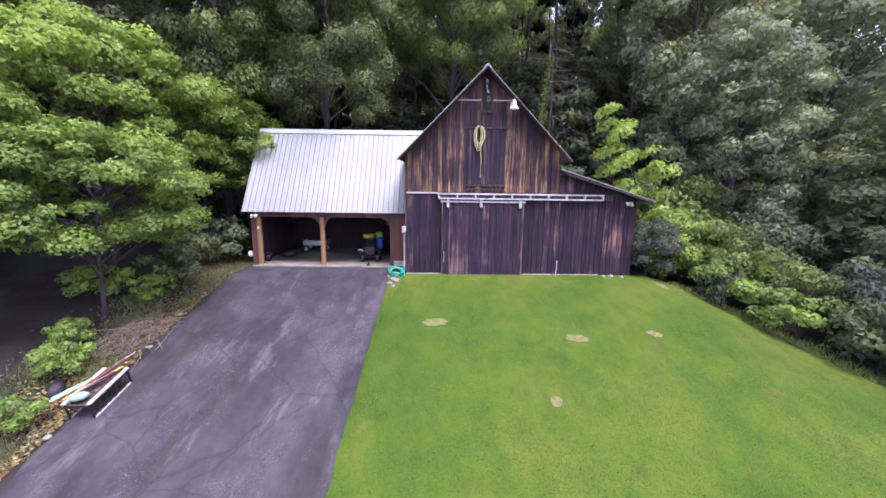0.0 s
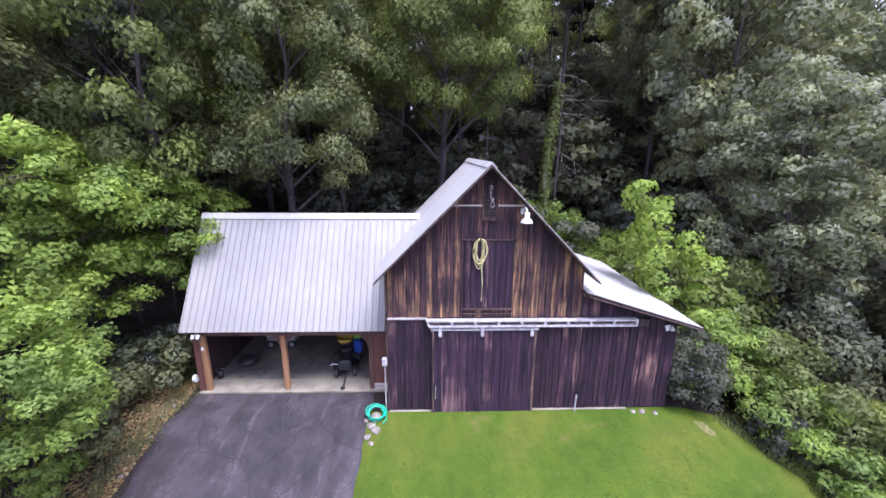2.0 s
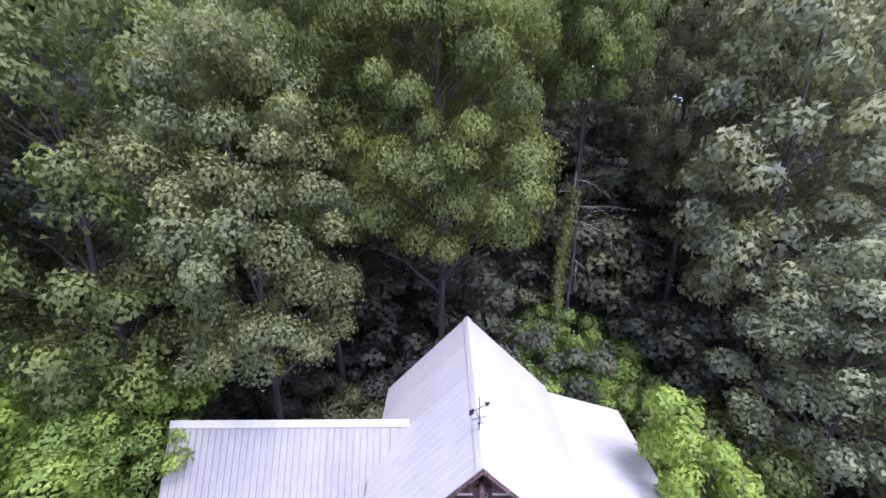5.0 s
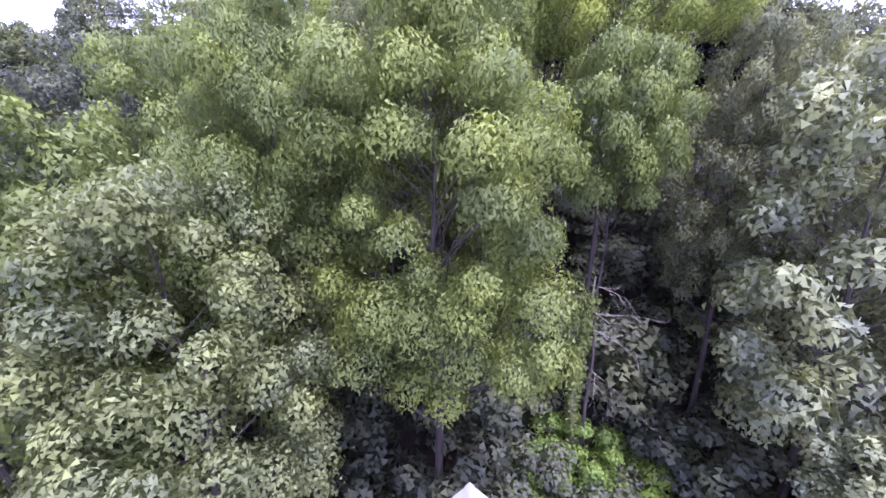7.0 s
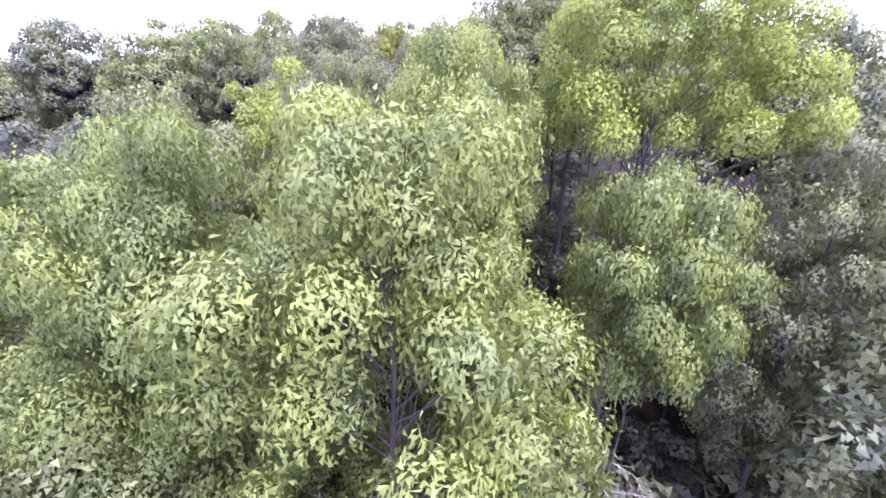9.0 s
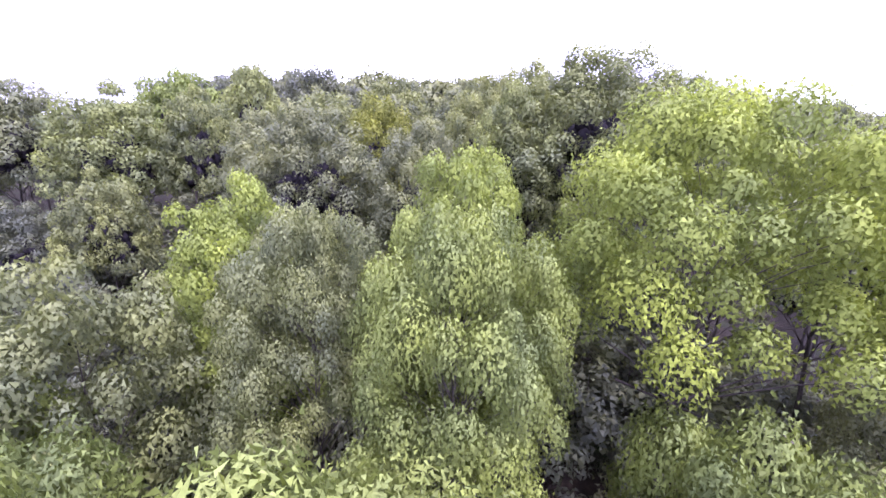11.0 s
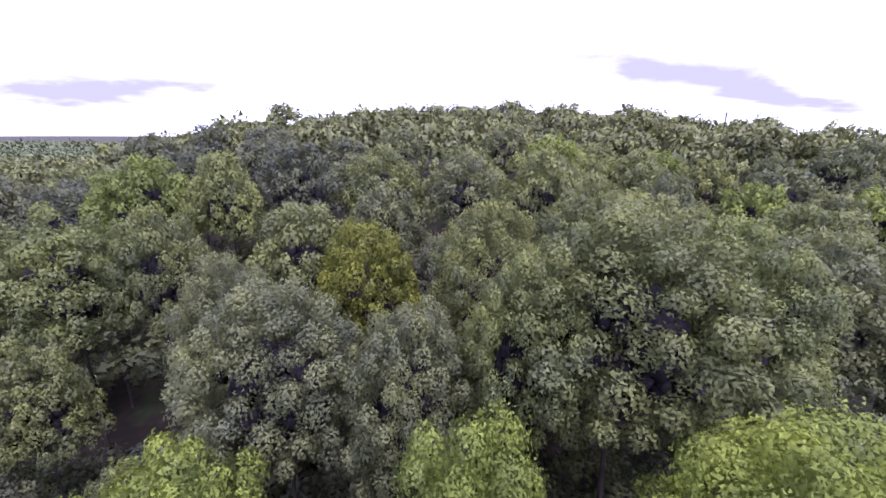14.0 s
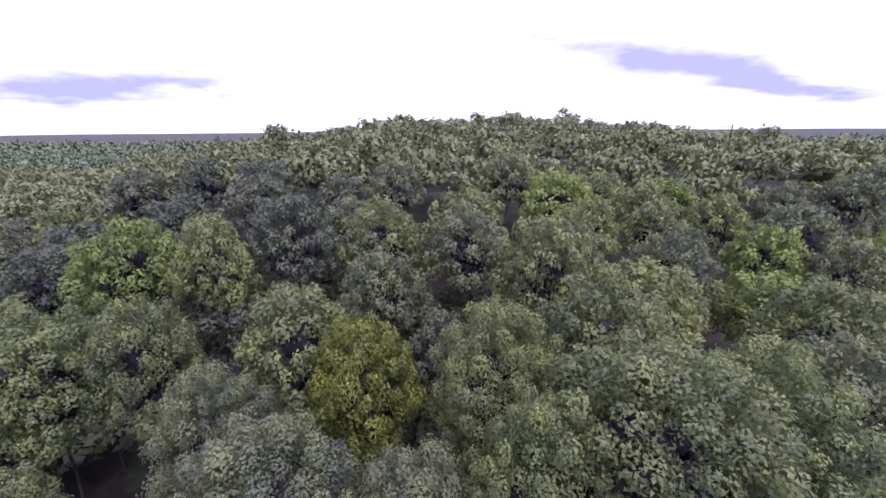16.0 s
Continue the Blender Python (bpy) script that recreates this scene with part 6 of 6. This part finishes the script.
tz = tool_rack()
ORANGE = simple("orange_paint", (0.50, 0.10, 0.05), (0.62, 0.18, 0.09), 6, 0.5)
for a, b, rad, material, label in (
    ((-7.35, -7.60, 0.34), (-6.72, -6.55, 0.56), 0.024, PALE_TRIM, "pale wooden tool handle lying across the rack"),
    ((-7.10, -7.55, 0.36), (-6.62, -6.45, 0.60), 0.020, YELLOW, "yellowed wooden tool handle on the rack"),
    ((-7.05, -7.22, 0.44), (-6.74, -6.62, 0.5), 0.030, ORANGE, "orange-red tool lying on the rack"),
    ((-6.92, -7.30, 0.44), (-6.62, -6.70, 0.60), 0.028, RED_PAINT, "red tool lying on the rack"),
    ((-6.95, -7.10, 0.46), (-6.66, -6.30, 0.72), 0.045, RED_BOARD, "rusty red-brown board end on the rack"),
    ((-6.98, -7.45, 0.40), (-6.66, -6.85, 0.52), 0.022, BLACK, "black tool handle lying on the rack"),
    ((-7.55, -7.35, 0.25), (-6.98, -6.95, 0.50), 0.05, GREEN_TARP, "grey-green rolled sheet lying over the rack"),
    ((-7.25, -5.2, 0.42), (-6.98, -6.3, 0.55), 0.020, PALE_TRIM, "pale cut branch leaning on the rack"),
):
    scrap("tool", label, (a[0], a[1], tz + a[2]), (b[0], b[1], tz + b[2]), rad, material)
tarp = link_mesh("tarp_bundle", stone_mesh(91, 0.16), GREEN_TARP, True)
tarp.matrix_world = pose(-6.80, -7.48, tz + 0.40, 0, 0, 60) @ Matrix.Diagonal((1.3, 0.8, 0.8, 1))
tagged(tarp, "pale green tarp bundle on the rack", "tarp", "tools on the rack")
log = link_mesh("fallen_log", lathe([(0.0, -0.35), (0.12, -0.35), (0.14, 0.0), (0.12, 0.36), (0.0, 0.36)], 14), BARK, True)
log.matrix_world = pose(-8.05, -6.75, float(land(-8.05, -6.75)) + 0.10, 90, 0, 35)
tagged(log, "dark cut log lying beside the brush pile", "log")

rb = np.random.default_rng(14)
bm = bmesh.new()
for _ in range(150):
    a = rb.uniform(0, 2 * math.pi)
    c = np.array([-7.75, -4.75]) + rb.normal(0, 1, 2) * np.array([0.38, 0.62])
    ln = rb.uniform(0.5, 1.5)
    d = np.array([math.cos(a), math.sin(a)]) * np.array([0.6, 1.0])
    d /= np.linalg.norm(d)
    p0, p1 = c - d * ln / 2, c + d * ln / 2
    h = abs(rb.normal(0, 0.22)) * max(0.2, 1 - np.linalg.norm(c - [-7.75, -4.75]))
    bar(bm, (p0[0], p0[1], float(land(*p0)) + 0.05 + h), (p1[0], p1[1], float(land(*p1)) + 0.05 + h + rb.uniform(-0.05, 0.35)), rb.uniform(0.006, 0.014), 0.004, 5)
brush = link_mesh("brush_pile", bm, simple("dry_twigs", (0.11, 0.075, 0.06), (0.26, 0.19, 0.15), 5, 0.9))
tagged(brush, "heap of dry grey-brown cut branches beside the driveway", "brush pile", kind="stuff")


def litter(count, seed):
    """Fallen leaves and weeds along the edge of the driveway."""
    r = np.random.default_rng(seed)
    y = r.uniform(-14, 4, count)
    x = -7.05 - np.abs(r.normal(0, 1.1, count))
    p = np.stack([x, y, land(x, y) + 0.012 + r.random(count) * 0.02], 1)
    v = leaf_quads(r, p, np.tile([0, 0, 1.0], (count, 1)), 0.11, 0.08, 0.0, 1.2)
    ob = new("fallen_leaves", raw_mesh("fallen_leaves", v, quads(v), LEAF_LITTER))
    return tagged(ob, "dry brown fallen leaves along the driveway edge", "leaf litter", kind="stuff")


LEAF_LITTER = foliage("litter_leaf", (0.13, 0.075, 0.045), (0.28, 0.20, 0.09), (0.44, 0.36, 0.18), 0.1)
litter(12000, 6)


def weeds(name, label, count, seed, spread, material, height=(0.12, 0.38), width=0.018):
    """Thin upright blades in tufts."""
    r = np.random.default_rng(seed)
    x, y = spread(r, count)
    h = r.uniform(*height, count)
    a = r.uniform(0, 2 * math.pi, count)
    base = np.stack([x, y, land(x, y) - 0.01], 1)
    side = np.stack([np.cos(a), np.sin(a), np.zeros(count)], 1) * width
    lean = np.stack([r.normal(0, 0.35, count) * h, r.normal(0, 0.35, count) * h, h], 1)
    v = np.stack([base - side, base + side, base + lean], 1).reshape(-1, 3)
    ob = new(name, raw_mesh(name, v, np.arange(len(v)).reshape(-1, 3), material))
    return tagged(ob, label, "weeds", kind="stuff")


def drive_edge(r, n):
    cx, cy = r.uniform(-9.5, -7.2, 70), r.uniform(-13, 3, 70)
    k = r.integers(0, 70, n)
    return cx[k] + r.normal(0, 0.22, n), cy[k] + r.normal(0, 0.28, n)


def lawn_edge(r, n):
    y = r.uniform(-14, 0.4, n)
    return np.array([lawn_right(v) for v in y]) + np.abs(r.normal(0, 0.8, n)) - 0.12 + 0.25 * np.sin(y * 3.1), y


weeds("weeds", "green weeds in tufts along the driveway edge", 9000, 41, drive_edge, LEAF_OAK, (0.06, 0.28))
weeds("tall_grass", "tall light green grass along the lawn edge", 6000, 42, lawn_edge, LEAF_BRIGHT, (0.05, 0.26))


# ---------------------------------------------------------------- dead tree with vines, bare branches
def branchy(bm, r, a, d, length, rad, depth):
    a, d = Vector(a), Vector(d).normalized()
    pts = [a]
    for k in range(4):
        d = (d + Vector((r.uniform(-0.22, 0.22), r.uniform(-0.22, 0.22), r.uniform(-0.16, 0.12)))).normalized()
        pts.append(pts[-1] + d * length / 4)
    for k in range(4):
        bar(bm, pts[k], pts[k + 1], rad * (1 - k / 4.6), rad * (1 - (k + 1) / 4.6), 5)
    if depth:
        for k in (1, 2, 3, 4):
            side = (d + Vector((r.uniform(-1, 1), r.uniform(-1, 1), r.uniform(-0.5, 0.5)))).normalized()
            branchy(bm, r, pts[k], side, length * 0.5, rad * 0.45, depth - 1)


dead = thing("dead_tree", "bare dead tree trunk hung with yellow-green vines", "tree", (8.5, 12.6, float(land(8.5, 12.6))))
bm = bmesh.new()
spine = [(0.10, 0.1, -0.3), (0.05, 0, 2.5), (-0.15, 0, 5.0), (0.0, 0.05, 7.5), (0.25, 0, 9.6), (0.35, 0, 11.4)]
for k in range(5):
    bar(bm, spine[k], spine[k + 1], 0.20 * (1 - k / 6.2), 0.20 * (1 - (k + 1) / 6.2), 8)
part("trunk", bm, DEAD_WOOD, dead)
rd = random.Random(3)
for z, ax, ay, ln in ((11.0, 0.7, -0.4, 1.5), (10.4, -0.9, -0.2, 1.6), (9.6, 1.0, -0.2, 2.4), (8.9, 0.9, -0.5, 2.2), (7.0, 1.0, -0.3, 2.8), (6.4, 0.8, 0.3, 2.2), (9.9, 0.2, -1.0, 1.6)):
    bm = bmesh.new()
    branchy(bm, rd, (0.2, 0, z), (ax, ay, 0.0 if z > 8 else -0.5), ln, 0.024, 2)
    part("branch", bm, DEAD_WOOD, dead)
vr = np.random.default_rng(2)
zz = vr.uniform(2.5, 10.6, 2600)
core = np.stack([np.interp(zz, [p[2] for p in spine], [p[0] for p in spine]), np.zeros(2600), zz], 1)
out = vr.normal(0, 1, (2600, 3))
out[:, 2] *= 0.3
out /= np.linalg.norm(out, axis=1, keepdims=True)
v = leaf_quads(vr, core + out * vr.uniform(0.1, 0.42, 2600)[:, None], out, 0.17, 0.12, 0.5, 0.2)
vine = new("vine", raw_mesh("vine", v, quads(v), LEAF_BRIGHT))
vine.parent = dead
vine["label"] = "yellow-green vine leaves"

BRANCH = [(-1.86, 0, 20.53), (-1.33, 0, 20.68), (-0.66, 0, 20.58), (-0.17, 0, 20.18), (0.14, 0, 19.30), (0.12, 0, 18.89), (0.32, 0, 17.88)]
snag = thing("bare_branch", "curved bleached dead branch hanging in the oak crowns", "branch", (12.7, 15.3, 0))
bm = bmesh.new()
tube(bm, BRANCH, 0.024, 6)
part("stem", bm, DEAD_WOOD, snag)
bm = bmesh.new()
tube(bm, [(BRANCH[4][0], 0, BRANCH[4][2]), (BRANCH[4][0] - 0.10, 0.03, BRANCH[4][2] - 0.3), (BRANCH[4][0] - 0.14, 0.04, BRANCH[4][2] - 0.6)], 0.010, 5)
part("twig", bm, DEAD_WOOD, snag)
bm = bmesh.new()
bar(bm, BRANCH[0], (BRANCH[0][0] - 1.6, 3.4, BRANCH[0][2] - 0.8), 0.02, 0.05, 6)
part("limb", bm, BARK, snag)


# ---------------------------------------------------------------- far things over the wood
line = thing("power_line", "thin dark power cables crossing the far wood", "power line", (0, 0, 0))
SPAN = [(-66.5, 95, 30.9), (-41.4, 95, 34.3), (-25.3, 95, 37.3), (-7.6, 95, 38.1), (25.9, 95, 38.5), (59.2, 95, 37.8)]
for k in range(2):
    bm = bmesh.new()
    tube(bm, [(x, y, z + 0.7 * k) for x, y, z in SPAN], 0.05, 5)
    part("cable", bm, BLACK, line)
for x, y, z in (SPAN[0], SPAN[-1]):
    bm = bmesh.new()
    bar(bm, (x, y, float(land(x, y))), (x, y, z + 1.2), 0.16, 0.12, 8)
    part("pole", bm, BARK, line)
